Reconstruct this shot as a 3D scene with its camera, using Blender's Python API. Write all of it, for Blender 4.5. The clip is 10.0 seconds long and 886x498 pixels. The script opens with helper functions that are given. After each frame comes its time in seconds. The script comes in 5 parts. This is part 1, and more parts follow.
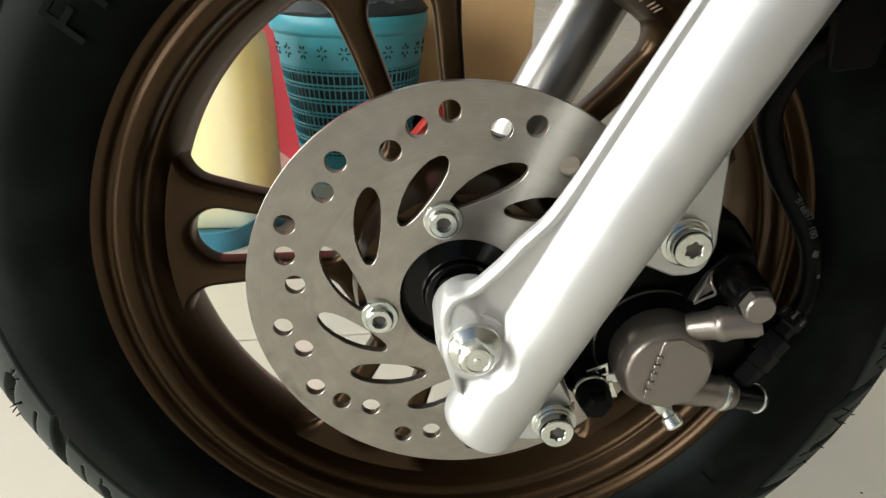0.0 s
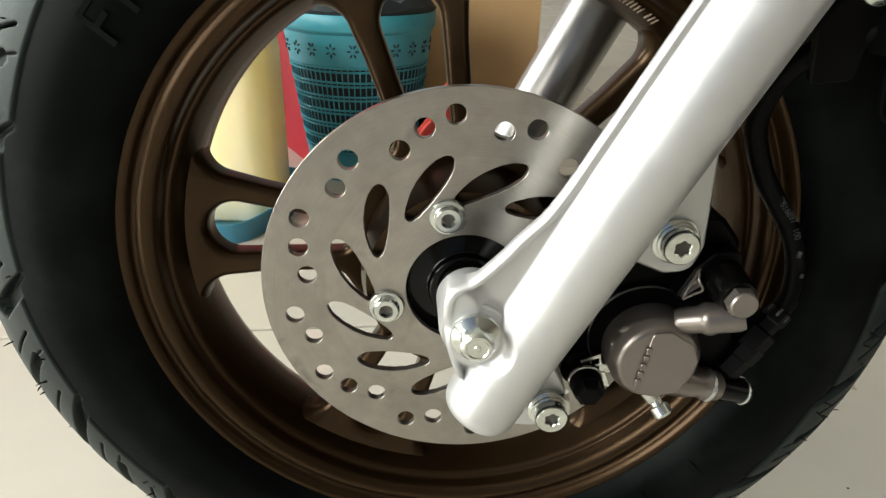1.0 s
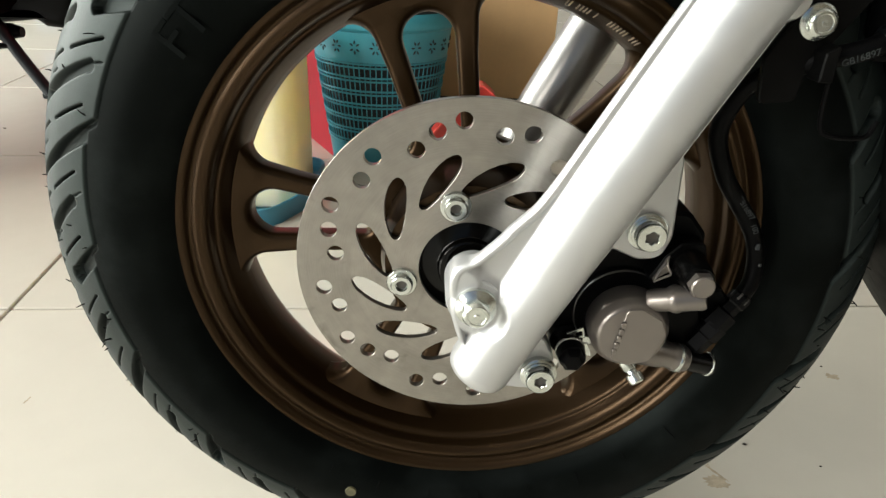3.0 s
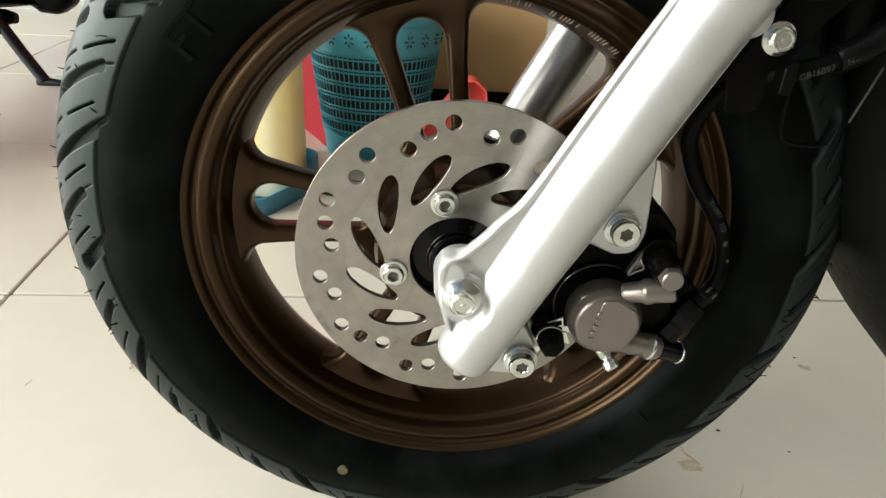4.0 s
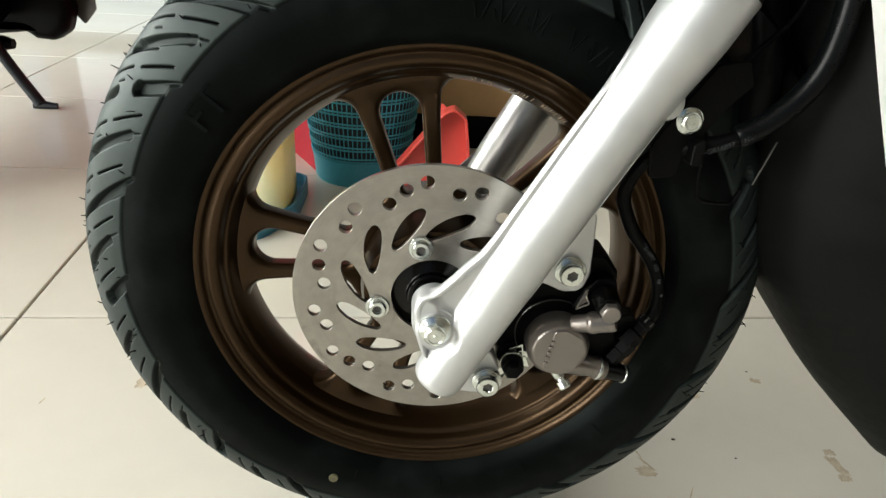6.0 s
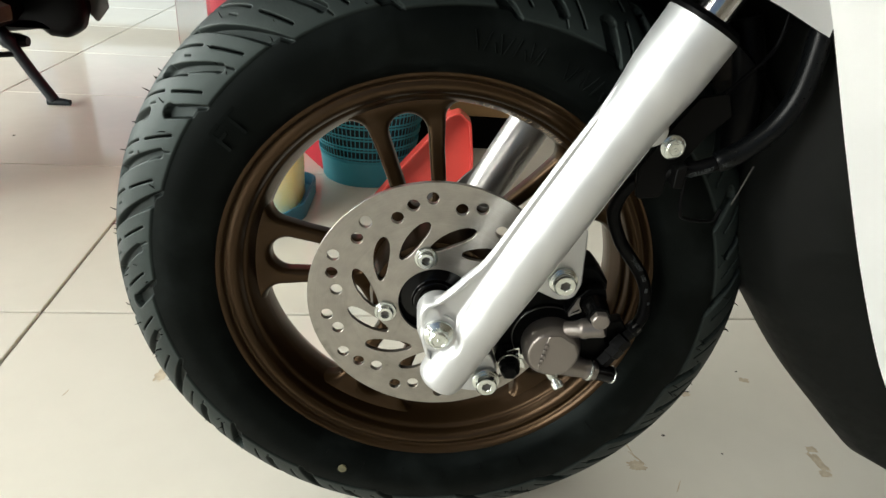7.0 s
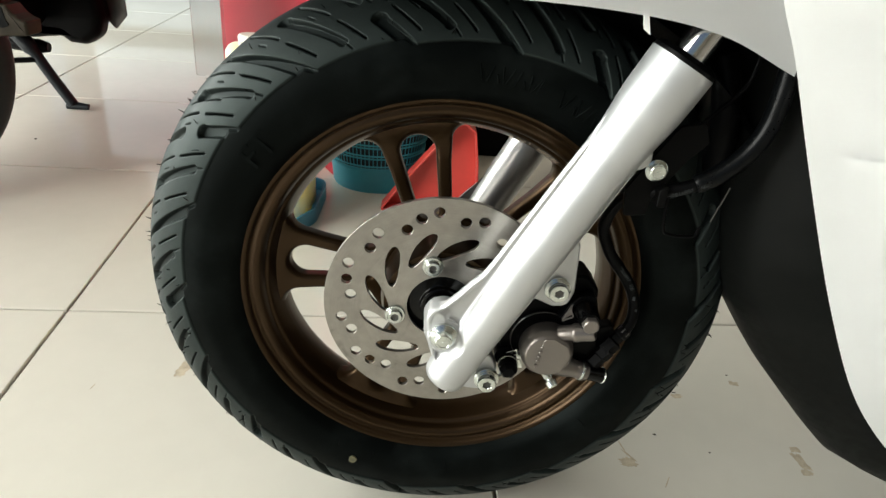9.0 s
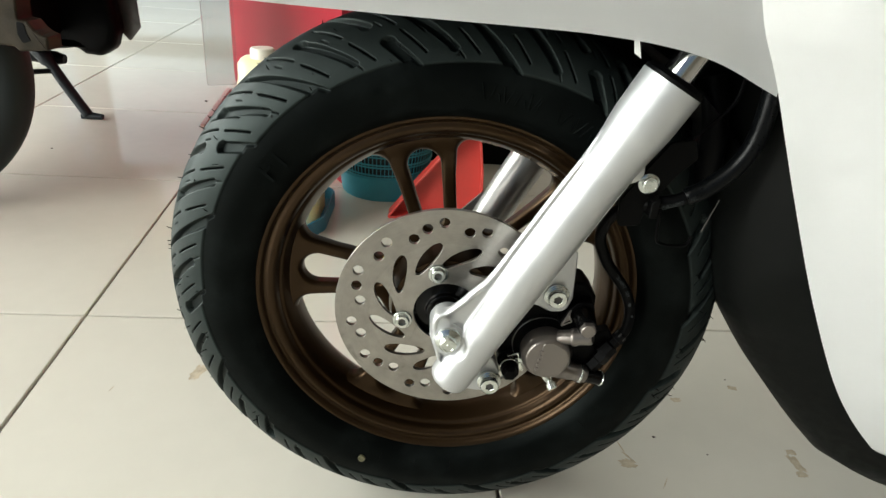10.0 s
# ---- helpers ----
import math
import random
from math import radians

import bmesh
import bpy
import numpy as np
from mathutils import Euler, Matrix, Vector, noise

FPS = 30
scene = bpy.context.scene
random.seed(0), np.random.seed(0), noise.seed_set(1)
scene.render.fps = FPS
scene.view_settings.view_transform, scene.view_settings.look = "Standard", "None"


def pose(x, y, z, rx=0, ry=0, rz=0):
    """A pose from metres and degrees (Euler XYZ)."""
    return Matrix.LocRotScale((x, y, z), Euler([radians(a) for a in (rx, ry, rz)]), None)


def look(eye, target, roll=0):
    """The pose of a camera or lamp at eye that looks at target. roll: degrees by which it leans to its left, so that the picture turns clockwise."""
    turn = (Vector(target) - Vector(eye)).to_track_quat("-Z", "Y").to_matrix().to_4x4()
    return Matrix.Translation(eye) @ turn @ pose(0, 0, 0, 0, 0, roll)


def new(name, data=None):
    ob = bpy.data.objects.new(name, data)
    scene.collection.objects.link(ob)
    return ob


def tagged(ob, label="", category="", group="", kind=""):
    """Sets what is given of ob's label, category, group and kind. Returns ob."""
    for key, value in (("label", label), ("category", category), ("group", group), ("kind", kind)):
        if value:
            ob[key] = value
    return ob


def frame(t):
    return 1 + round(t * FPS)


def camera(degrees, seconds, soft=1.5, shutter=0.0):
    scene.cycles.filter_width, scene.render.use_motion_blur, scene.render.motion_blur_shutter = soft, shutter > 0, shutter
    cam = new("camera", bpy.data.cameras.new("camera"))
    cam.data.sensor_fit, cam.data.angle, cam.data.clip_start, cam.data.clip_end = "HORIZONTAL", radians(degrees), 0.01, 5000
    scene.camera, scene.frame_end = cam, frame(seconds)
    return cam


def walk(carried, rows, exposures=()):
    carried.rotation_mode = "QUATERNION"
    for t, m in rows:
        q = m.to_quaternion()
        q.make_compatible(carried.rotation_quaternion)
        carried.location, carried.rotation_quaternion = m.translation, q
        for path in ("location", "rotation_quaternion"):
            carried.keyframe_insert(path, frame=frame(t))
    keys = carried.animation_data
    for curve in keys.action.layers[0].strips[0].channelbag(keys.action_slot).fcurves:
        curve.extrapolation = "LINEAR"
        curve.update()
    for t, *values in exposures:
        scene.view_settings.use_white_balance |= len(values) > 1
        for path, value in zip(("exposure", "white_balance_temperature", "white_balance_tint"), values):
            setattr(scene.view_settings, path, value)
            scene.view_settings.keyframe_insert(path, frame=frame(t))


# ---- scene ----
cam = camera(68.4, 10.0, soft=1.45)
PATH = [
    (0.0, (-0.0224, -0.3068, 0.3916), (0.0251, 0.5961, -0.0356), 0.57),
    (0.5, (-0.0234, -0.3149, 0.3951), (0.0168, 0.5861, -0.0369), 1.08),
    (1.0, (-0.0238, -0.3228, 0.3979), (0.0191, 0.5783, -0.0335), 1.49),
    (1.5, (-0.0239, -0.3326, 0.4007), (0.0184, 0.5658, -0.0363), 2.2),
    (2.0, (-0.0199, -0.3464, 0.4088), (0.006, 0.5551, -0.0233), 1.36),
    (3.5, (-0.0224, -0.3825, 0.4215), (-0.0004, 0.5093, -0.0305), 2.94),
    (4.0, (-0.0213, -0.3919, 0.4294), (0.0118, 0.4974, -0.0268), 3.43),
    (4.5, (-0.0183, -0.4003, 0.4405), (0.0298, 0.492, -0.0085), 3.34),
    (5.0, (-0.0156, -0.4166, 0.453), (0.0307, 0.4756, 0.0038), 3.35),
    (5.5, (-0.016, -0.4275, 0.4629), (0.0371, 0.4687, 0.0223), 3.61),
    (7.0, (-0.0193, -0.4669, 0.5035), (0.0276, 0.4231, 0.05), 4.18),
    (7.5, (-0.0202, -0.4744, 0.5113), (0.0346, 0.413, 0.0535), 4.06),
    (8.0, (-0.02, -0.4867, 0.5199), (0.0255, 0.4046, 0.0687), 3.93),
    (8.5, (-0.0203, -0.4972, 0.5251), (0.0166, 0.3937, 0.0723), 4.2),
    (9.0, (-0.0219, -0.5043, 0.5292), (0.0168, 0.3871, 0.0776), 4.62),
    (9.5, (-0.0218, -0.514, 0.5359), (0.0103, 0.3814, 0.0918), 4.3),
    (10.0, (-0.0217, -0.5283, 0.5434), (0.0064, 0.3674, 0.0997), 4.34),
]
walk(cam, [(t, look(eye, target, roll)) for t, eye, target, roll in PATH],
     exposures=((0.0, -0.15, 6500, 10), (2.0, -0.07, 6500, 10), (4.0, -0.02, 6500, 10), (6.8, -0.09, 6380, 9), (8.5, -0.13, 6380, 9), (10.0, -0.24, 6300, 8)))

from mathutils.geometry import delaunay_2d_cdt

# ---- light ----
world = bpy.data.worlds.new("world")
scene.world = world
world.use_nodes = True
sky = world.node_tree.nodes.new("ShaderNodeTexSky")
sky.sky_type = "NISHITA"
sky.sun_disc = False
sky.sun_elevation, sky.sun_rotation = radians(50), radians(250)
backg = world.node_tree.nodes["Background"]
backg.inputs["Strength"].default_value = 0.06
world.node_tree.links.new(sky.outputs["Color"], backg.inputs["Color"])
sun = new("sun", bpy.data.lights.new("sun", "SUN"))
sun.data.energy, sun.data.angle, sun.data.color = 3.0, radians(0.6), (1.0, 0.95, 0.88)
sun.matrix_world = look((-3, -1, 6), (-6, 3, 0))


def window_light(name, eye, target, width, height, power, color):
    lamp = new(name, bpy.data.lights.new(name, "AREA"))
    lamp.data.shape, lamp.data.size, lamp.data.size_y = "RECTANGLE", width, height
    lamp.data.energy, lamp.data.color = power, color
    lamp.matrix_world = look(eye, target)
    return lamp


DAY = (0.98, 1.0, 0.93)
window_light("daylight_front", (-3.55, 0.4, 1.55), (0, 0.4, 1.3), 5.2, 2.5, 510, DAY)
window_light("daylight_street", (-3.45, -2.75, 1.6), (0.0, 0, 0.7), 1.5, 2.2, 135, (1.0, 0.98, 0.90))
window_light("daylight_north", (-1.6, 7.2, 1.5), (-1.0, 0, 1.0), 5.0, 2.6, 25, (0.96, 1.0, 0.88))

# ---- materials ----


def mat(name, color, rough=0.5, metal=0.0, vary=0.12, scale=30.0, bump=0.0, bump_scale=200.0, rough_vary=0.12, stretch=None,
        clear=0.0, spec=0.5):
    """Node material: base colour varied at two scales, roughness varied, fine relief."""
    m = bpy.data.materials.new(name)
    m.use_nodes = True
    nt = m.node_tree
    b = nt.nodes["Principled BSDF"]
    L = nt.links.new
    tc = nt.nodes.new("ShaderNodeTexCoord")
    src = tc.outputs["Object"]
    if stretch:
        mp = nt.nodes.new("ShaderNodeMapping")
        mp.inputs["Scale"].default_value = stretch
        L(src, mp.inputs["Vector"])
        src = mp.outputs["Vector"]
    big = nt.nodes.new("ShaderNodeTexNoise")
    big.inputs["Scale"].default_value = scale
    big.inputs["Detail"].default_value = 4
    fine = nt.nodes.new("ShaderNodeTexNoise")
    fine.inputs["Scale"].default_value = scale * 9
    fine.inputs["Detail"].default_value = 6
    L(src, big.inputs["Vector"])
    L(src, fine.inputs["Vector"])
    add = nt.nodes.new("ShaderNodeMath")
    add.operation = "MULTIPLY_ADD"
    add.inputs[1].default_value = 0.4
    L(fine.outputs["Fac"], add.inputs[0])
    L(big.outputs["Fac"], add.inputs[2])
    ramp = nt.nodes.new("ShaderNodeMapRange")
    ramp.inputs["From Min"].default_value, ramp.inputs["From Max"].default_value = 0.4, 1.0
    ramp.inputs["To Min"].default_value, ramp.inputs["To Max"].default_value = 1 - vary, 1 + vary
    L(add.outputs[0], ramp.inputs["Value"])
    mix = nt.nodes.new("ShaderNodeVectorMath")
    mix.operation = "SCALE"
    mix.inputs[0].default_value = color
    L(ramp.outputs["Result"], mix.inputs["Scale"])
    L(mix.outputs["Vector"], b.inputs["Base Color"])
    rr = nt.nodes.new("ShaderNodeMapRange")
    rr.inputs["From Min"].default_value, rr.inputs["From Max"].default_value = 0.3, 0.7
    rr.inputs["To Min"].default_value = max(0.02, rough * (1 - rough_vary))
    rr.inputs["To Max"].default_value = min(1, rough * (1 + rough_vary))
    L(fine.outputs["Fac"], rr.inputs["Value"])
    L(rr.outputs["Result"], b.inputs["Roughness"])
    b.inputs["Metallic"].default_value = metal
    b.inputs["Specular IOR Level"].default_value = spec
    b.inputs["Coat Weight"].default_value = clear
    b.inputs["Coat Roughness"].default_value = 0.08
    if bump:
        nz = nt.nodes.new("ShaderNodeTexNoise")
        nz.inputs["Scale"].default_value = bump_scale
        nz.inputs["Detail"].default_value = 5
        L(src, nz.inputs["Vector"])
        bp = nt.nodes.new("ShaderNodeBump")
        bp.inputs["Strength"].default_value = bump
        bp.inputs["Distance"].default_value = 0.0003
        L(nz.outputs["Fac"], bp.inputs["Height"])
        L(bp.outputs["Normal"], b.inputs["Normal"])
    return m


M_TYRE = mat("tyre_rubber", (0.0026, 0.0028, 0.0029), 0.7, 0, 0.3, 25, 0.3, 700, spec=0.05)


def lit_tread_rubber():
    """Dark sidewall rubber; the tread's window light is painted paler, by the mesh's own mask."""
    m = mat("tyre_rubber_lit_tread", (1.0, 1.0, 1.0), 0.7, 0, 0.2, 26, 0.25, 650, spec=0.05)
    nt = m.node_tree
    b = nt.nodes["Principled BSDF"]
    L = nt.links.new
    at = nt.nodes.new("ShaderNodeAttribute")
    at.attribute_name = "tread_lit"
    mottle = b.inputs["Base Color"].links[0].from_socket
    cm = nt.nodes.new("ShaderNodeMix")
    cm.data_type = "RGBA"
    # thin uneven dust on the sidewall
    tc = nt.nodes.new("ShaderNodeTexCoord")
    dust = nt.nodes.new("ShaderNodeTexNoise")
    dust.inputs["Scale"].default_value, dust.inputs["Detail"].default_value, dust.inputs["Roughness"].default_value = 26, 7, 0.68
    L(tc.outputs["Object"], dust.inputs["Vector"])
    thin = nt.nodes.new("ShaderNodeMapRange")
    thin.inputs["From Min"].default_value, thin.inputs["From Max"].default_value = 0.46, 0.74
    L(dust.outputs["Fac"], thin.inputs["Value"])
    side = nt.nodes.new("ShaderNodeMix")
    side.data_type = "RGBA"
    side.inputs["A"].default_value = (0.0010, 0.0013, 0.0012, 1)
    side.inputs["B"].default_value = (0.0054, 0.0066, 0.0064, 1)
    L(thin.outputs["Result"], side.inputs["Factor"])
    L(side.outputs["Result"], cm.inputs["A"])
    # paler tread tone: window light on the tread put into the colour
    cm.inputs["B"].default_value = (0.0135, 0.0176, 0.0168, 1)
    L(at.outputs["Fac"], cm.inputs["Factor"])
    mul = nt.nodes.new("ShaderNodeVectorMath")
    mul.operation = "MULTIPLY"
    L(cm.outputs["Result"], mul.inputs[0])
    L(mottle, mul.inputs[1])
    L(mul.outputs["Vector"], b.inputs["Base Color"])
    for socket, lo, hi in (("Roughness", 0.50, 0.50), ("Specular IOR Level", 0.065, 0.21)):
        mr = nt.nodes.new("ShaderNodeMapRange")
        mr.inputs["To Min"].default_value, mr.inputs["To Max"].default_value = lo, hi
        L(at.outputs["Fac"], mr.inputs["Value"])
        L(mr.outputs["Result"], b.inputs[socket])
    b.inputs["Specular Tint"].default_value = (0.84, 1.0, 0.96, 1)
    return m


def brushed_disc_steel():
    """Bare steel ground in rings about the axle, with faint stains and a worn sweep."""
    m = mat("brushed_steel", (0.335, 0.314, 0.285), 0.32, 0.92, 0.30, 14, 0.0, 900, rough_vary=0.12)
    nt = m.node_tree
    b = nt.nodes["Principled BSDF"]
    L = nt.links.new
    node = nt.nodes.new
    tc, sep = node("ShaderNodeTexCoord"), node("ShaderNodeSeparateXYZ")
    shift = node("ShaderNodeVectorMath")
    shift.inputs[1].default_value = (0, 0, -0.2483)
    L(tc.outputs["Object"], shift.inputs[0])
    L(shift.outputs["Vector"], sep.inputs["Vector"])
    flat = node("ShaderNodeCombineXYZ")
    L(sep.outputs["X"], flat.inputs["X"])
    L(sep.outputs["Z"], flat.inputs["Y"])
    rad = node("ShaderNodeVectorMath")
    rad.operation = "LENGTH"
    L(flat.outputs["Vector"], rad.inputs[0])
    turn = node("ShaderNodeMath")
    turn.operation = "ARCTAN2"
    L(sep.outputs["Z"], turn.inputs[0])
    L(sep.outputs["X"], turn.inputs[1])
    uv = node("ShaderNodeCombineXYZ")
    for src, k, dst in ((rad.outputs["Value"], 2200.0, "X"), (turn.outputs[0], 5.0, "Y")):
        sc = node("ShaderNodeMath")
        sc.operation = "MULTIPLY"
        sc.inputs[1].default_value = k
        L(src, sc.inputs[0])
        L(sc.outputs[0], uv.inputs[dst])
    rings = node("ShaderNodeTexNoise")
    rings.inputs["Scale"].default_value, rings.inputs["Detail"].default_value = 1.0, 3
    L(uv.outputs["Vector"], rings.inputs["Vector"])
    stain = node("ShaderNodeTexNoise")
    stain.inputs["Scale"].default_value, stain.inputs["Detail"].default_value, stain.inputs["Distortion"].default_value = 38, 3, 1.2
    L(tc.outputs["Object"], stain.inputs["Vector"])
    spots = node("ShaderNodeMapRange")
    spots.inputs["From Min"].default_value, spots.inputs["From Max"].default_value = 0.60, 0.74
    spots.inputs["To Min"].default_value, spots.inputs["To Max"].default_value = 1.0, 0.72
    L(stain.outputs["Fac"], spots.inputs["Value"])
    lines = node("ShaderNodeMapRange")
    lines.inputs["From Min"].default_value, lines.inputs["From Max"].default_value = 0.25, 0.75
    lines.inputs["To Min"].default_value, lines.inputs["To Max"].default_value = 0.93, 1.07
    L(rings.outputs["Fac"], lines.inputs["Value"])
    sweep_ = node("ShaderNodeMapRange")
    sweep_.inputs["From Min"].default_value, sweep_.inputs["From Max"].default_value = 0.0645, 0.0660
    sweep_.inputs["To Min"].default_value, sweep_.inputs["To Max"].default_value = 1.05, 0.96
    L(rad.outputs["Value"], sweep_.inputs["Value"])
    both = node("ShaderNodeMath")
    both.operation = "MULTIPLY"
    L(spots.outputs["Result"], both.inputs[0])
    L(lines.outputs["Result"], both.inputs[1])
    all3 = node("ShaderNodeMath")
    all3.operation = "MULTIPLY"
    L(both.outputs[0], all3.inputs[0])
    L(sweep_.outputs["Result"], all3.inputs[1])
    out = node("ShaderNodeVectorMath")
    out.operation = "SCALE"
    L(b.inputs["Base Color"].links[0].from_socket, out.inputs[0])
    L(all3.outputs[0], out.inputs["Scale"])
    L(out.outputs["Vector"], b.inputs["Base Color"])
    bump = node("ShaderNodeBump")
    bump.inputs["Strength"].default_value, bump.inputs["Distance"].default_value = 0.12, 0.0001
    L(rings.outputs["Fac"], bump.inputs["Height"])
    L(bump.outputs["Normal"], b.inputs["Normal"])
    return m


M_LITTREAD = lit_tread_rubber()
M_BRONZE = mat("bronze_paint", (0.039, 0.0213, 0.0084), 0.31, 0.8, 0.10, 9, 0.06, 2600, clear=0.04, rough_vary=0.06)
M_STEEL = brushed_disc_steel()
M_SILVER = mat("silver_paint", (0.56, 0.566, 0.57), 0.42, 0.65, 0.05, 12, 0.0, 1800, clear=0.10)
# darker copy of the silver paint: shade on the far slider
M_SHADEDLEG = mat("shaded_silver_paint", (0.37, 0.36, 0.345), 0.36, 0.92, 0.06, 12, 0.0, 1800)
M_CHROME = mat("chrome", (0.52, 0.51, 0.50), 0.14, 1.0, 0.05, 30)
M_ZINC = mat("zinc_plated", (0.66, 0.69, 0.655), 0.20, 0.95, 0.18, 140, 0.10, 700)
M_BLACK = mat("black_plastic", (0.0016, 0.0016, 0.0018), 0.42, 0, 0.2, 40, 0.2, 1200, spec=0.07)
M_BLACKGLOSS = mat("black_paint", (0.0018, 0.0018, 0.0019), 0.24, 0, 0.15, 40, 0.05, 900, spec=0.20)
M_SEALGLOSS = mat("moulded_seal", (0.0012, 0.0011, 0.0010), 0.14, 0, 0.2, 60, 0.05, 400, spec=0.20)
M_RUBBER = mat("hose_rubber", (0.0022, 0.0026, 0.0029), 0.30, 0, 0.2, 60, 0.1, 900, spec=0.14)
M_BRACKET = mat("satin_black_steel", (0.0022, 0.0022, 0.0022), 0.45, 0, 0.2, 40, 0.1, 600, spec=0.08)
M_CALIPER = mat("caliper_paint", (0.21, 0.188, 0.172), 0.30, 0.75, 0.06, 20, 0.0, 1500, rough_vary=0.03)
M_WHITE = mat("white_gloss_paint", (0.91, 0.91, 0.90), 0.22, 0, 0.015, 8, 0, clear=0.4)
M_COWL = mat("charcoal_plastic", (0.0072, 0.0081, 0.0074), 0.5, 0, 0.10, 12, 0.05, 1600, spec=0.20)
M_TILE = mat("cream_porcelain", (0.60, 0.570, 0.502), 0.055, 0, 0.05, 3, 0.01, 30, rough_vary=0.5)
M_GROUT = mat("tile_grout", (0.30, 0.26, 0.22), 0.8, 0, 0.25, 20, 0.2, 400)
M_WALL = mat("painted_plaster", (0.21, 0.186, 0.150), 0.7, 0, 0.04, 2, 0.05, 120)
# unseen walls: low tone cuts east bounce, high tone lifts the north floor
M_LOWBOUNCE = mat("low_bounce_plaster", (0.112, 0.080, 0.052), 0.7, 0, 0.04, 2, 0.05, 120)
M_HIGHBOUNCE = mat("high_bounce_plaster", (0.60, 0.56, 0.50), 0.7, 0, 0.04, 2, 0.05, 120)
M_CEIL = mat("ceiling_board", (0.26, 0.245, 0.222), 0.8, 0, 0.04, 2, 0.05, 120)
M_TEAL = mat("teal_plastic", (0.045, 0.30, 0.38), 0.4, 0, 0.10, 20, 0.03, 300)
M_DARKIN = mat("dark_lining", (0.012, 0.02, 0.024), 0.6, 0, 0.3, 30, 0.1, 100)
M_YELLOW = mat("pale_yellow_plastic", (0.88, 0.78, 0.49), 0.42, 0, 0.05, 10, 0.02, 200)
M_YELLOW.node_tree.nodes["Principled BSDF"].inputs["Subsurface Weight"].default_value = 0.9
M_YELLOW.node_tree.nodes["Principled BSDF"].inputs["Subsurface Radius"].default_value = (0.16, 0.14, 0.09)
M_YELLOW.node_tree.nodes["Principled BSDF"].inputs["Subsurface Scale"].default_value = 1.0
M_RED = mat("red_plastic", (0.57, 0.060, 0.048), 0.4, 0, 0.08, 15, 0.03, 200)
M_BARE = mat("worn_bronze", (0.28, 0.22, 0.16), 0.45, 0.6, 0.15, 200)
M_CARD = mat("cardboard", (0.58, 0.375, 0.185), 0.75, 0, 0.08, 12, 0.1, 300)
M_DOT = mat("dull_yellow_paint", (0.10, 0.092, 0.048), 0.6, 0, 0.4, 200)
M_JUG = mat("white_plastic", (0.72, 0.69, 0.60), 0.4, 0, 0.04, 15)
M_SEAL = mat("dark_steel", (0.10, 0.095, 0.09), 0.38, 0.7, 0.15, 80)
M_INK = mat("pale_print", (0.026, 0.031, 0.033), 0.6, 0, 0.3, 300)
M_BLUE = mat("blue_plastic", (0.05, 0.24, 0.36), 0.4, 0, 0.08, 20)
M_CASE = mat("cream_silver_casting", (0.027, 0.0215, 0.0145), 0.45, 0.0, 0.5, 35, 0.3, 120, spec=0.12)
M_DUSTY = mat("dusty_rubber", (0.014, 0.017, 0.017), 0.6, 0, 0.2, 20, 0.2, 500, spec=0.2)
M_REDREFLECTION = mat("dull_red_reflection", (0.44, 0.26, 0.235), 0.3, 0, 0.05, 20)
M_STAND = mat("worn_steel_paint", (0.012, 0.0145, 0.0170), 0.40, 0, 0.25, 40, 0.1, 400, spec=0.18)
M_RAIL = mat("grey_paint", (0.16, 0.155, 0.15), 0.5, 0, 0.06, 3)
M_BOARD = mat("red_board", (0.35, 0.012, 0.026), 0.42, 0, 0.0, 6, rough_vary=0.0, spec=0.3)

M_GLASS = bpy.data.materials.new("clear_acrylic")
M_GLASS.use_nodes = True
M_GLASS.node_tree.nodes["Principled BSDF"].inputs["Transmission Weight"].default_value = 1.0
M_GLASS.node_tree.nodes["Principled BSDF"].inputs["Roughness"].default_value = 0.12
M_GLASS.node_tree.nodes["Principled BSDF"].inputs["IOR"].default_value = 1.3

# ---- mesh helpers ----
ZC = 0.2483      # axle height


def part(name, bm, material, parent=None, label="", smooth=40.0):
    me = bpy.data.meshes.new(name)
    bmesh.ops.recalc_face_normals(bm, faces=bm.faces[:])
    if smooth:
        for fc in bm.faces:
            fc.smooth = True
        lim = radians(smooth)
        for e in bm.edges:
            if len(e.link_faces) == 2 and e.calc_face_angle(0) > lim:
                e.smooth = False
    bm.to_mesh(me)
    bm.free()
    me.materials.append(material)
    ob = new(name, me)
    if parent:
        ob.parent = parent
        ob.matrix_parent_inverse = parent.matrix_world.inverted()
    if label:
        ob["label"] = label
    return ob


def thing(name, label, category, at=(0, 0, 0), group=""):
    ob = new(name)
    ob.empty_display_size = 0.05
    ob.location = at
    ob.matrix_world = Matrix.Translation(at)
    return tagged(ob, label, category, group)


def lathe(bm, prof, segs=96, axis="y", at=(0, 0, 0), closed=False, turn=None):
    """Spin (radius, height) about an axis through at."""
    rings = []
    for r, h in prof:
        ring = []
        for i in range(segs):
            a = 2 * math.pi * i / segs
            c, s = r * math.cos(a), r * math.sin(a)
            v = Vector((c, h, s)) if axis == "y" else Vector((c, s, h)) if axis == "z" else Vector((h, c, s))
            if turn:
                v = turn @ v
            ring.append(bm.verts.new(v + Vector(at)))
        rings.append(ring)
    n = len(rings)
    for k in range(n if closed else n - 1):
        a, b = rings[k], rings[(k + 1) % n]
        for i in range(segs):
            j = (i + 1) % segs
            bm.faces.new((a[i], a[j], b[j], b[i]))
    if not closed:
        for ring in (rings[0], rings[-1]):
            if (ring[0].co - ring[segs // 2].co).length > 1e-5:
                bm.faces.new(ring)
    return rings


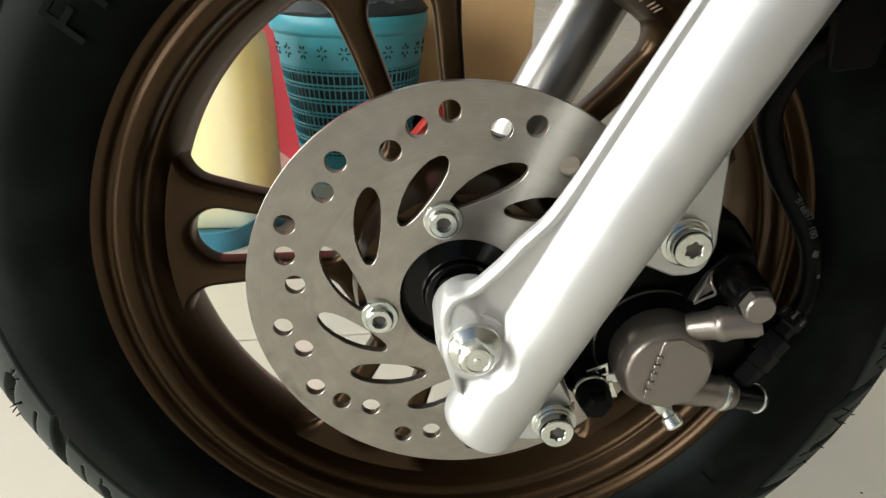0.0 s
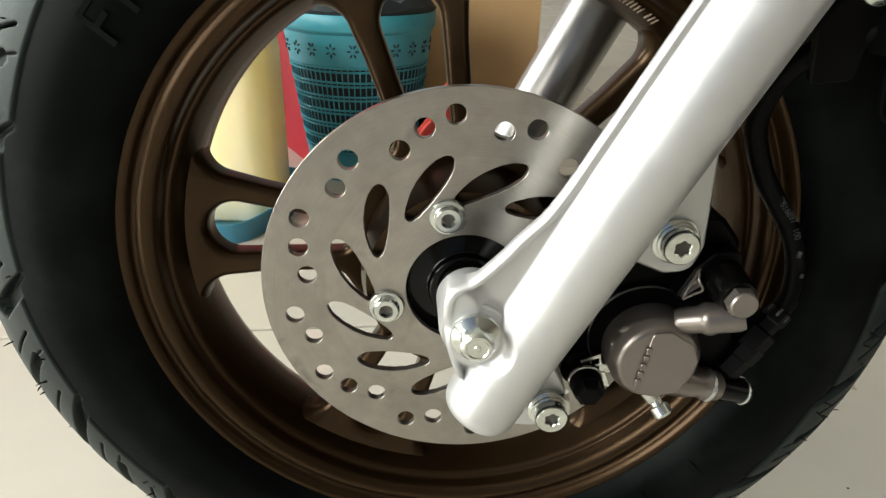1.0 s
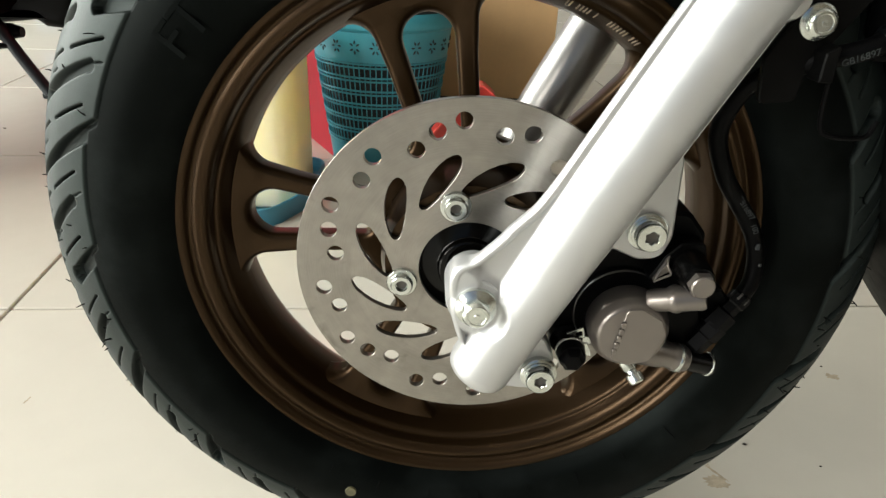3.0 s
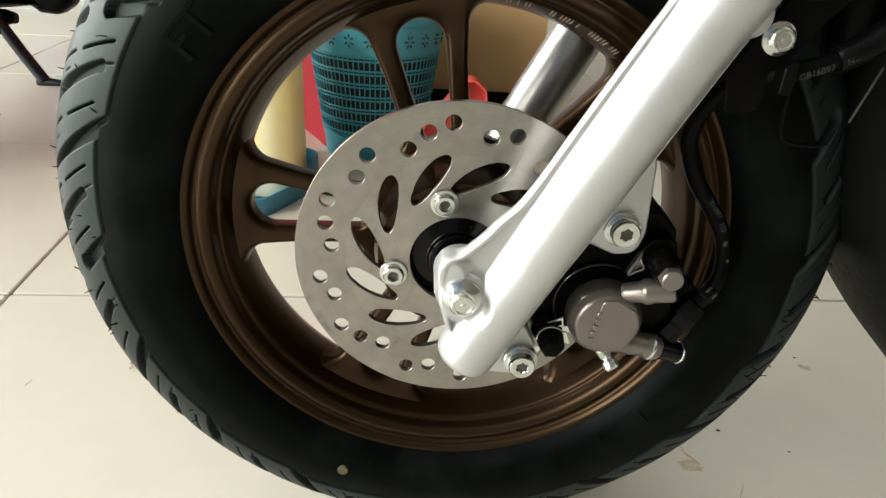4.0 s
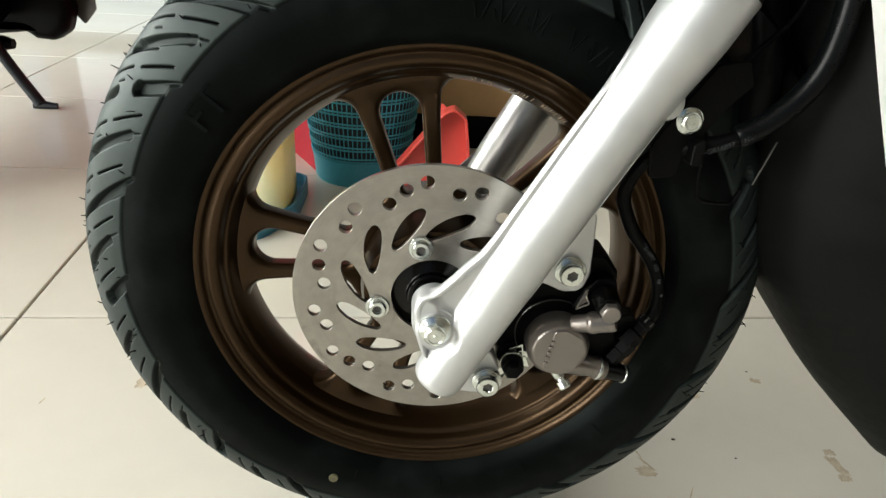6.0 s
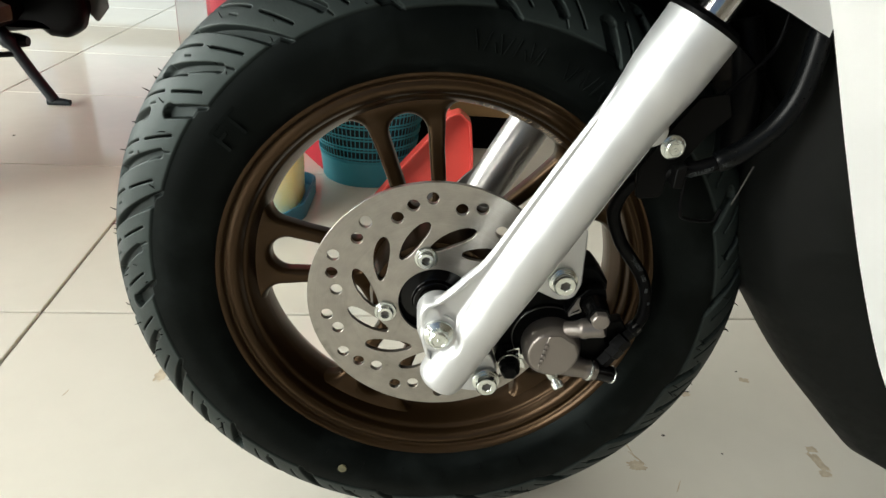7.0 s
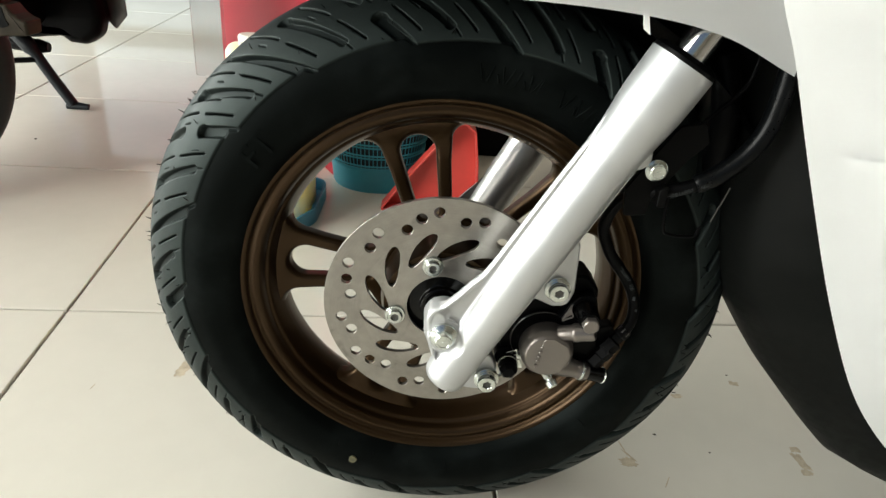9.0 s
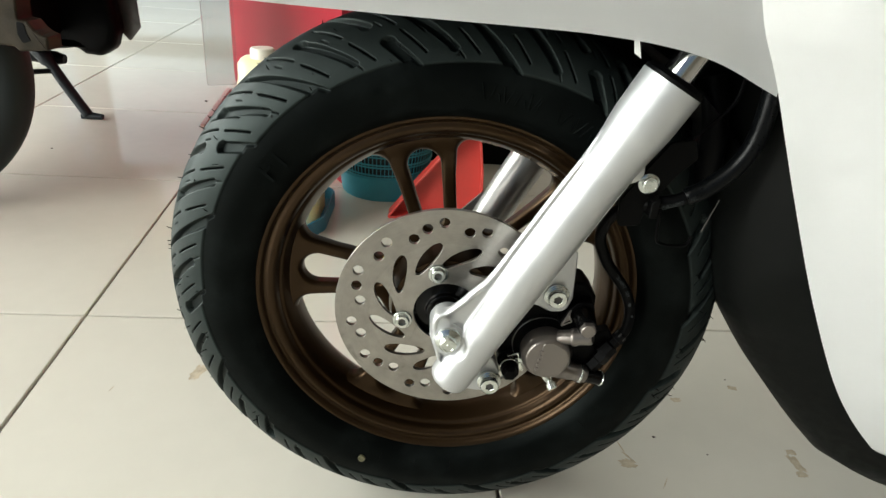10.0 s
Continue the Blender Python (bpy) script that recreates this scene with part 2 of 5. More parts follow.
def bolt_axis(d):
    """Rotation that turns local +y to direction d."""
    return Vector((0, 1, 0)).rotation_difference(Vector(d).normalized()).to_matrix()


def rod(bm, a, b, prof, segs=24):
    """Lathe along the line from a to b; prof holds (radius, share of the way)."""
    a, b = Vector(a), Vector(b)
    ln = (b - a).length
    return lathe(bm, [(r, t * ln) for r, t in prof], segs, "y", a, False, bolt_axis(b - a))


def sweep(bm, pts, rad, segs=16, flat=1.0):
    pts = [Vector(p) for p in pts]
    rads = rad if isinstance(rad, (list, tuple)) else [rad] * len(pts)
    rings, up = [], None
    for i, p in enumerate(pts):
        d = (pts[min(i + 1, len(pts) - 1)] - pts[max(i - 1, 0)]).normalized()
        if up is None:
            up = d.orthogonal().normalized()
        up = (up - d * up.dot(d)).normalized()
        side = d.cross(up)
        rings.append([bm.verts.new(p + (up * math.cos(t) + side * math.sin(t) * flat) * rads[i])
                      for t in (2 * math.pi * k / segs for k in range(segs))])
    for a, b in zip(rings, rings[1:]):
        for i in range(segs):
            j = (i + 1) % segs
            bm.faces.new((a[i], a[j], b[j], b[i]))
    bm.faces.new(rings[0])
    bm.faces.new(rings[-1])


def spline(ctrl, n=12):
    """Catmull-Rom through the control points."""
    c = [Vector(p) for p in ctrl]
    c = [c[0] * 2 - c[1], *c, c[-1] * 2 - c[-2]]
    out = []
    for i in range(1, len(c) - 2):
        for k in range(n):
            t = k / n
            p0, p1, p2, p3 = c[i - 1:i + 3]
            out.append(0.5 * (2 * p1 + (p2 - p0) * t + (2 * p0 - 5 * p1 + 4 * p2 - p3) * t * t + (3 * p1 - p0 - 3 * p2 + p3) * t ** 3))
    return out + [c[-2]]


def circle(cx, cz, r, n=24, a0=0.0):
    return [(cx + r * math.cos(a0 + 2 * math.pi * i / n), cz + r * math.sin(a0 + 2 * math.pi * i / n)) for i in range(n)]


def rounded(pts, rad, n=6):
    """Round the corners of a 2D polygon; rad is one radius or one a corner."""
    out, m = [], len(pts)
    for i in range(m):
        p, q, s = Vector(pts[i - 1]), Vector(pts[i]), Vector(pts[(i + 1) % m])
        r = rad[i] if isinstance(rad, (list, tuple)) else rad
        a, b = (p - q).normalized(), (s - q).normalized()
        ang = math.acos(max(-1, min(1, a.dot(b))))
        if r <= 0 or ang > 3.1:
            out.append(tuple(q))
            continue
        t = min(r / math.tan(ang / 2), 0.49 * (p - q).length, 0.49 * (s - q).length)
        r2 = t * math.tan(ang / 2)
        c = q + (a + b).normalized() * (r2 / math.sin(ang / 2))
        s0, s1 = q + a * t - c, q + b * t - c
        a0 = math.atan2(s0.y, s0.x)
        da = (math.atan2(s1.y, s1.x) - a0 + math.pi) % (2 * math.pi) - math.pi
        out += [(c.x + r2 * math.cos(a0 + da * k / n), c.y + r2 * math.sin(a0 + da * k / n)) for k in range(n + 1)]
    return out


def offset(loop, d):
    """Move a 2D loop outward by d (inward when negative)."""
    m = len(loop)
    area = sum(loop[i - 1][0] * loop[i][1] - loop[i][0] * loop[i - 1][1] for i in range(m))
    sg = 1 if area > 0 else -1
    out = []
    for i in range(m):
        p, s = Vector(loop[i - 1]), Vector(loop[(i + 1) % m])
        t = s - p
        t = t.normalized() if t.length > 1e-9 else Vector((1, 0))
        out.append((loop[i][0] + sg * t.y * d, loop[i][1] - sg * t.x * d))
    return out


def plate(bm, outer, holes, y0, y1, edge=0.0, zc=None, place=None):
    """A plate with holes in the x-z plane from y0 (front) to y1, its front edges broken by edge."""
    z0 = ZC if zc is None else zc
    put = place or (lambda a, b, y: Vector((a, y, z0 + b)))
    loops = [(outer, -1)] + [(h, 1) for h in holes]
    caps = ([], [])
    for lp, sg in loops:
        rows = []
        steps = [(sg * edge, y0), (0, y0 + (edge if y1 > y0 else -edge)), (0, y1)] if edge else [(0, y0), (0, y1)]
        for d, y in steps:
            pts = offset(lp, d) if d else lp
            rows.append([bm.verts.new(put(a, b, y)) for a, b in pts])
        n = len(lp)
        for ra, rb in zip(rows, rows[1:]):
            for i in range(n):
                j = (i + 1) % n
                bm.faces.new((ra[i], ra[j], rb[j], rb[i]))
        for k, row in ((0, rows[0]), (1, rows[-1])):
            caps[k].append(row)
    flat, ids = [], []
    for lp, _ in loops:
        k = list(range(len(flat), len(flat) + len(lp)))
        turn = sum(lp[i - 1][0] * lp[i][1] - lp[i][0] * lp[i - 1][1] for i in range(len(lp)))
        ids.append(k if turn > 0 else k[::-1])
        flat += [Vector(p) * 100 for p in lp]
    vs, _, fs, ov, _, of = delaunay_2d_cdt(flat, [], ids, 1, 1e-6)
    for cap in caps:
        ring = [v for row in cap for v in row]
        for fc, src in zip(fs, of):
            if list(src) == [0]:
                try:
                    bm.faces.new([ring[ov[i][0]] for i in fc])
                except (ValueError, IndexError):
                    pass


def inside(p, loop):
    hit = False
    for (x0, z0), (x1, z1) in zip(loop, loop[1:] + loop[:1]):
        if (z0 > p[1]) != (z1 > p[1]) and p[0] < x0 + (p[1] - z0) / (z1 - z0) * (x1 - x0):
            hit = not hit
    return hit


def soft_plate(bm, outer, holes, extra, y0, y1, r, rise):
    """A cast plate whose holes have rounded lips of radius r, its front lifted by rise(radius)."""
    put = lambda p, y, k: bm.verts.new((p[0], y - k * rise(math.hypot(*p)), ZC + p[1]))
    arc = [radians(90 * k / 6) for k in range(7)]
    front, back, fronts, backs = [], [], [], []
    for lp in holes:
        steps = [(r * (1 - math.sin(a)), y0 + r * (1 - math.cos(a))) for a in arc] + [(r * 0.6 * (1 - math.cos(a)), y1 - r * 0.6 * (1 - math.sin(a))) for a in arc]
        rows = []
        for q, (d, y) in enumerate(steps):
            pts = offset(lp, d) if d > 1e-9 else lp
            rows.append([put(p, y, max(0.0, 1 - q / 6)) for p in pts])
            if q == 0:
                front.append(pts)
            if q == len(steps) - 1:
                back.append(pts)
        for ra, rb in zip(rows, rows[1:]):
            for i in range(len(lp)):
                j = (i + 1) % len(lp)
                bm.faces.new((ra[i], ra[j], rb[j], rb[i]))
        fronts.append(rows[0])
        backs.append(rows[-1])
    for loops, rings, y, k in ((front, fronts, y0, 1.0), (back, backs, y1, 0.0)):
        flat, ids = [Vector(p) * 100 for p in outer], [list(range(len(outer)))]
        verts = [put(p, y, k) for p in outer]
        for lp, ring in zip(loops, rings):
            n = list(range(len(flat), len(flat) + len(lp)))
            turn = sum(lp[i - 1][0] * lp[i][1] - lp[i][0] * lp[i - 1][1] for i in range(len(lp)))
            ids.append(n if turn > 0 else n[::-1])
            flat += [Vector(p) * 100 for p in lp]
            verts += ring
        for p in extra:
            if not any(inside(p, offset(lp, 0.0008)) for lp in loops):
                flat.append(Vector(p) * 100)
                verts.append(put(p, y, k))
        _, _, fs, ov, _, of = delaunay_2d_cdt(flat, [], ids, 1, 1e-6)
        for fc, src in zip(fs, of):
            if list(src) == [0]:
                try:
                    bm.faces.new([verts[ov[i][0]] for i in fc])
                except (ValueError, IndexError):
                    pass


def box(bm, x0, x1, y0, y1, z0, z1, bevel=0.0, segs=2):
    vs = bmesh.ops.create_cube(bm, size=1.0)["verts"]
    for v in vs:
        v.co = Vector((x0 + (v.co.x + 0.5) * (x1 - x0), y0 + (v.co.y + 0.5) * (y1 - y0), z0 + (v.co.z + 0.5) * (z1 - z0)))
    if bevel:
        es = list({e for v in vs for e in v.link_edges})
        bmesh.ops.bevel(bm, geom=es, offset=bevel, segments=segs, profile=0.5, affect="EDGES")


def pillow(bm, loop, y0, y1, r, place):
    """A thick plate with a fully rounded front edge."""
    rows = []
    for d, y in [(-r * (1 - math.sin(radians(15 * k))), y0 + r * (1 - math.cos(radians(15 * k)))) for k in range(7)] + [(0, y1)]:
        rows.append([bm.verts.new(place(a, b, y)) for a, b in (offset(loop, d) if d else loop)])
    for ra, rb in zip(rows, rows[1:]):
        for i in range(len(loop)):
            j = (i + 1) % len(loop)
            bm.faces.new((ra[i], ra[j], rb[j], rb[i]))
    bm.faces.new(rows[0])
    bm.faces.new(rows[-1])


def polar(r, deg):
    return (r * math.cos(radians(deg)), r * math.sin(radians(deg)))


def hexhead(bm, at, d, r, h, flange=0.0, fh=0.002, dome=0.3):
    """Hexagon bolt head with an optional flange, standing on at and pointing along d."""
    rm, at = bolt_axis(d), Vector(at)
    base = 0.0
    if flange:
        lathe(bm, [(flange, -0.0005), (flange, fh * 0.35), (flange * 0.97, fh * 0.6), (r * 0.98, fh * 1.25)], 48, "y", at, False, rm)
        base = fh * 0.7
    lathe(bm, [(r, base), (r, base + h * 0.86)], 6, "y", at, False, rm)
    lathe(bm, [(r * 1.0, base + h * 0.80), (r * 0.90, base + h * 0.93), (r * 0.80, base + h), (r * 0.66, base + h), (r * 0.60, base + h * 0.95), (r * 0.2, base + h * 0.95), (r * 0.16, base + h * 0.98)], 36, "y", at, False, rm)


# ---- the room ----
def room():
    bm = bmesh.new()
    box(bm, -5, 5, -4, 7, -0.12, -0.006)
    fl = tagged(part("floor", bm, M_GROUT, None, "", 0), "grouted screed under glossy cream tiles", "floor", kind="structure")
    bm = bmesh.new()
    box(bm, -5, 5, -4, 7, 3.2, 3.35)
    tagged(part("ceiling", bm, M_CEIL, None, "", 0), "unseen showroom ceiling, toned down to limit bounced light", "ceiling", kind="structure")
    # walls out of view; their tones set how much light bounces back
    for nm, a in (("wall_east", (4.0, 4.15, -4, 7, -0.1, 3.2)), ("wall_north_a", (1.0, 4.0, 6.5, 6.65, -0.1, 3.2)), ("wall_north_head", (-5, 1.0, 6.5, 6.65, 2.7, 3.2)), ("wall_north_b", (-5, -4.2, 6.5, 6.65, -0.1, 2.7)),
                  ("wall_south_a", (0.2, 4.0, -3.75, -3.6, -0.1, 3.2)), ("wall_south_b", (-5, -3.2, -3.75, -3.6, -0.1, 3.2)),
                  ("wall_south_head", (-3.2, 0.2, -3.75, -3.6, 2.8, 3.2)), ("wall_west_head", (-3.75, -3.6, -3.6, 6.5, 2.85, 3.2)),
                  ("wall_west", (-3.75, -3.6, 2.2, 3.0, -0.1, 2.85))):
        bm = bmesh.new()
        box(bm, *a)
        tagged(part(nm, bm, M_LOWBOUNCE if nm == "wall_east" else M_HIGHBOUNCE if nm == "wall_north_a" else M_WALL, None, "", 0), "unseen plaster showroom wall, tone set for bounced light", "wall", kind="structure")
    return fl


FLOOR = room()


def reflected_frame():
    """Unseen posts and rails in the north opening, added for the floor to reflect."""
    w = tagged(new("reflected_frame_1"), "unseen grey frame in the north opening, added for floor reflections", "window", kind="structure")
    for x, h in ((-4.15, 0.035), (-3.69, 0.14), (0.95, 0.035)):
        bm = bmesh.new()
        box(bm, x - h, x + h, 6.53, 6.62, 0.0, 2.7, 0.004)
        part("frame", bm, M_RAIL, w, "unseen grey post, added for its floor reflection", 0)
    for z, h in ((0.02, 0.07), (0.70, 0.20), (2.15, 0.07)):
        bm = bmesh.new()
        box(bm, -4.2, 1.0, 6.545, 6.605, z, z + h, 0.004)
        part("rail", bm, M_RAIL, w, "unseen grey rail, added for its floor reflection", 0)


reflected_frame()

# ---- the scooter ----
SCOOTER = thing("scooter", "white scooter with bronze cast front wheel parked on tiled floor", "scooter", (0, 0, 0))


def rim():
    bm = bmesh.new()
    prof = [(0.1655, -0.0350), (0.1671, -0.0357), (0.1674, -0.0368), (0.1667, -0.0376), (0.1652, -0.0380), (0.1638, -0.0377), (0.1625, -0.0367),
            *[(p.x, p.y) for p in spline([(0.1614, -0.0352, 0), (0.1604, -0.0334, 0), (0.1592, -0.0327, 0), (0.1577, -0.0331, 0), (0.1558, -0.0335, 0), (0.1538, -0.0330, 0), (0.1518, -0.0316, 0), (0.1503, -0.0297, 0),
                                          (0.1494, -0.0274, 0), (0.1488, -0.0252, 0), (0.1479, -0.0240, 0), (0.1467, -0.0233, 0), (0.1453, -0.0218, 0), (0.1439, -0.0192, 0), (0.1425, -0.0163, 0), (0.1411, -0.0130, 0), (0.1398, -0.0095, 0), (0.1388, -0.0050, 0)], 4)],
            (0.1386, 0.0), (0.1390, 0.0100), (0.1440, 0.0222), (0.1492, 0.0286), (0.1568, 0.0325),
            (0.1637, 0.0372), (0.1652, 0.0379), (0.1672, 0.0360), (0.1640, 0.0330), (0.1600, 0.0), (0.1640, -0.0330)]
    lathe(bm, prof, 192, "y", (0, 0, ZC), True)
    holes = []
    mids = (175, 103, 37.5, -41, -113)
    for k in range(5):
        c = mids[k]
        ax, tx = Vector(polar(1, c)), Vector(polar(1, c + 90))
        pr = lambda r, t: tuple(ax * r + tx * t)
        holes.append(rounded([pr(0.058, -0.0078), pr(0.058, 0.0078), pr(0.1312, 0.0160), pr(0.1312, -0.0160)], [0.0065, 0.0065, 0.0150, 0.0150], 9))
        ax2, tx2 = Vector(polar(1, mids[(k + 1) % 5])), Vector(polar(1, mids[(k + 1) % 5] + 90))
        a0, am, a1 = (tuple(ax * q - tx * w) for q, w in ((0.062, 0.0195), (0.104, 0.0250), (0.1355, 0.0312)))
        b0, mid, b1 = (tuple(ax2 * q + tx2 * w) for q, w in ((0.062, 0.0195), (0.104, 0.0250), (0.1355, 0.0312)))
        ang_a, ang_b = math.degrees(math.atan2(a1[1], a1[0])), math.degrees(math.atan2(b1[1], b1[0]))
        da = (ang_b - ang_a + 180) % 360 - 180
        arc = [polar(0.1416, ang_a + da * t / 12) for t in range(3, 10)]
        holes.append(rounded([a0, am, a1, *arc, b1, mid, b0], [0.010, 0.05, 0.017] + [0] * 7 + [0.017, 0.05, 0.010], 10))
    grid = [polar(0.055 + 0.0055 * i, 360 / 110 * j) for i in range(17) for j in range(110)]
    rise = lambda q: 0.0050 * max(0.0, min(1.0, (q - 0.118) / 0.024)) ** 2
    soft_plate(bm, circle(0, 0, 0.1520, 160), holes, grid, -0.0095, 0.0040, 0.0040, rise)
    lathe(bm, [(0.050, -0.012), (0.050, -0.040), (0.047, -0.0495), (0.020, -0.0495), (0.020, -0.012)], 64, "y", (0, 0, ZC), False)
    lathe(bm, [(0.050, 0.000), (0.048, 0.045), (0.020, 0.045)], 48, "y", (0, 0, ZC), False)
    rm = part("front_rim", bm, M_BRONZE, SCOOTER, "satin bronze cast alloy wheel rim with paired spokes")
    rnd = random.Random(9)
    bm = bmesh.new()
    for q in range(17):
        a = radians(82 - q * 1.65)
        if q in (4, 5, 11):
            continue
        er, et = Vector((math.cos(a), 0, math.sin(a))), Vector((math.sin(a), 0, -math.cos(a)))
        for dx in (-0.0010, 0.0010):
            if rnd.random() < 0.2:
                continue
            o = Vector((0, 0, ZC)) + et * dx
            sweep(bm, [o + er * 0.1424 + Vector((0, -0.0195, 0)), o + er * 0.1448 + Vector((0, -0.0242, 0))], 0.0005, 5)
    part("raised_lettering", bm, M_BARE, rm, "worn raised lettering with bare metal tops")["kind"] = "stuff"
    return rm


RIM = rim()


def tyre_profile():
    """Half profile from crown to bead as (y, radius), evenly spaced along the arc."""
    half = [(0.0, 0.2475), (0.010, 0.2467), (0.020, 0.2436), (0.030, 0.2378), (0.0385, 0.2290), (0.0445, 0.2190), (0.0480, 0.2100),
            (0.0502, 0.2010), (0.0510, 0.1930), (0.0500, 0.1850), (0.0470, 0.1755), (0.0425, 0.1695), (0.0385, 0.1660)]
    pts = np.array([(p.x, p.y) for p in spline([(a, b, 0) for a, b in half], 30)])
    arc = np.concatenate([[0], np.cumsum(np.hypot(*np.diff(pts, axis=0).T))])
    return pts, arc


SHOULDER = 0.0675


def groove_depth(ang, v, sipes):
    """How deep the tread is cut at angle ang (degrees) and share v of the way to the shoulder."""
    out = np.zeros(np.broadcast(ang, v).shape)
    cuts = []          # angle at the shoulder, lean, from, to, half width inside, outside, depth
    for b in (120.5, 160.5, 200.5):
        if sipes:
            cuts.append((b - 28.5, 17, 0.30, 0.66, 0.0007, 0.0007, 0.0022))
            for q in (-4.7, -14.5, -24.5, -34.7):
                cuts += [(b + q - 0.3, 16, 0.22, 0.54, 0.0008, 0.0008, 0.0042), (b + q, 16, 0.64, 0.89, 0.0008, 0.0008, 0.0042),
                         (b + q + 3.9, 14, 0.89, 0.95, 0.0005, 0.0005, 0.0020), (b + q + 2.6, 15, 0.46, 0.53, 0.0005, 0.0005, 0.0018)]
        else:
            cuts += [(b, 18, 0.30, 1.08, 0.0016, 0.0054, 0.0055), (b - 11, 18, 0.36, 0.86, 0.0040, 0.0030, 0.0048),
                     (b - 20, 16, 0.74, 1.08, 0.0046, 0.0050, 0.0055), (b - 21, 17, -0.12, 0.48, 0.0024, 0.0036, 0.0045),
                     (b - 31, 19, 0.40, 0.85, 0.0040, 0.0030, 0.0048), (b - 1, 18, -0.12, 0.22, 0.0022, 0.0030, 0.0040)]
    for a0, lean, v0, v1, w0, w1, dep in cuts:
        vv = np.clip(v, v0, v1)
        mid = a0 + lean * (1 - vv)
        slope = lean * math.pi / 180 * 0.24 / SHOULDER
        du = (ang - mid) * math.pi / 180 * 0.24 / np.sqrt(1 + slope ** 2)
        dist = np.hypot(du, (v - vv) * SHOULDER)
        hw = w0 + (w1 - w0) * (vv - v0) / (v1 - v0)
        t = np.clip((hw + 0.0001 - dist) / np.minimum(0.0010, hw), 0, 1)
        out = np.maximum(out, dep * t * t * (3 - 2 * t))
    return out


def tyre():
    pts, arc = tyre_profile()
    per = 270                                  # columns to one 40 degree repeat of the tread
    n = per * 9
    tread = np.linspace(0, 1.14, 92) * SHOULDER
    wall = np.linspace(1.17 * SHOULDER, arc[-1], 20)
    pos = np.concatenate([tread, wall])
    yy, rr = np.interp(pos, arc, pts[:, 0]), np.interp(pos, arc, pts[:, 1])
    ty, tr = np.gradient(yy, pos), np.gradient(rr, pos)
    A, V = np.meshgrid(120.5 + np.arange(per) * 40 / per, pos / SHOULDER, indexing="ij")
    wide, fine = groove_depth(A, V, False), groove_depth(A, V, True)
    x = ((A - 160.5 + 1.3) % 20) / 20
    drop = np.clip(x / 0.09, 0, 1)
    saw = np.where(x < 0.09, 1 - drop * drop * (3 - 2 * drop), (x - 0.09) / 0.91)
    lip = 0.950 + 0.066 * saw
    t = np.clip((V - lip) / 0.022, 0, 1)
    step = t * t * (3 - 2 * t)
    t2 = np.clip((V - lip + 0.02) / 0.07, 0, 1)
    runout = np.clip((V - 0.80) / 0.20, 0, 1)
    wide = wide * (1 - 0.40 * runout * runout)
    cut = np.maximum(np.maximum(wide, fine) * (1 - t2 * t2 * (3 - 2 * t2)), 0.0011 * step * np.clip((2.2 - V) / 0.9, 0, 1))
    # lit-tread mask; sipes and grooves painted darker for the shade inside them
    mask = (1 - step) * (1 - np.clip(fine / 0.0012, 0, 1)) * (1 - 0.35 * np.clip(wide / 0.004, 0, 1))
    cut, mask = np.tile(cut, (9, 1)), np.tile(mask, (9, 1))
    ang = 120.5 + np.arange(n) * 360 / n
    cols, lit_masks = [], []
    for side in (-1, 1):
        dep = cut if side < 0 else np.roll(cut, per // 2, 0)
        lit_masks.append(mask if side < 0 else np.roll(mask, per // 2, 0))
        nr, ny = ty, -tr                      # outward normal of the profile
        R = rr[None] - dep * np.abs(nr[None])
        Y = side * (yy[None] - dep * np.abs(ny[None]))
        a = np.radians(ang)[:, None]
        cols.append(np.stack([R * np.cos(a), Y, ZC + R * np.sin(a)], -1))
    left, right = cols
    allc = np.concatenate([left[:, ::-1], right[:, 1:]], 1)
    lit_mask = np.concatenate([lit_masks[0][:, ::-1], lit_masks[1][:, 1:]], 1)
    m = allc.shape[1]
    verts = allc.reshape(-1, 3)
    i, j = np.meshgrid(np.arange(n), np.arange(m - 1), indexing="ij")
    k = (i + 1) % n
    faces = np.stack([i * m + j, i * m + j + 1, k * m + j + 1, k * m + j], -1).reshape(-1, 4)
    me = bpy.data.meshes.new("front_tyre")
    me.from_pydata(verts.tolist(), [], faces.tolist())
    me.polygons.foreach_set("use_smooth", [True] * len(me.polygons))
    me.materials.append(M_LITTREAD)
    me.attributes.new("tread_lit", "FLOAT", "POINT").data.foreach_set("value", lit_mask.ravel().astype(np.float32))
    ob = new("front_tyre", me)
    ob.parent = SCOOTER
    ob["label"] = "black rubber tyre with curved tread grooves"
    # moulding hairs left on the new rubber
    rnd = random.Random(4)
    bm = bmesh.new()
    for k in range(190):
        p = rnd.choice((0.08, 0.22, 0.42, 0.62, 0.80, 0.93)) * SHOULDER * rnd.choice((-1, -1, 1))
        r, y = float(np.interp(abs(p), arc, pts[:, 1])), float(np.interp(abs(p), arc, pts[:, 0])) * (1 if p > 0 else -1)
        a = rnd.uniform(0, 2 * math.pi)
        if abs(((math.degrees(a) + 90 + 180) % 360) - 180) < 16:
            continue
        d = Vector((math.cos(a), 0, math.sin(a)))
        lean = Vector((rnd.uniform(-1, 1), rnd.uniform(-1, 1), rnd.uniform(-1, 1))) * 0.5
        o = Vector((0, y, ZC)) + d * (r - 0.001)
        d2 = (d + Vector((0, y * 9, 0)) + lean).normalized()
        ln = rnd.uniform(0.002, 0.0055)
        sweep(bm, [o, o + d2 * ln * 0.6, o + (d2 + lean * 0.3) * ln], [0.00045, 0.0004, 0.0002], 4)
    part("moulding_hair", bm, M_TYRE, ob)["kind"] = "stuff"
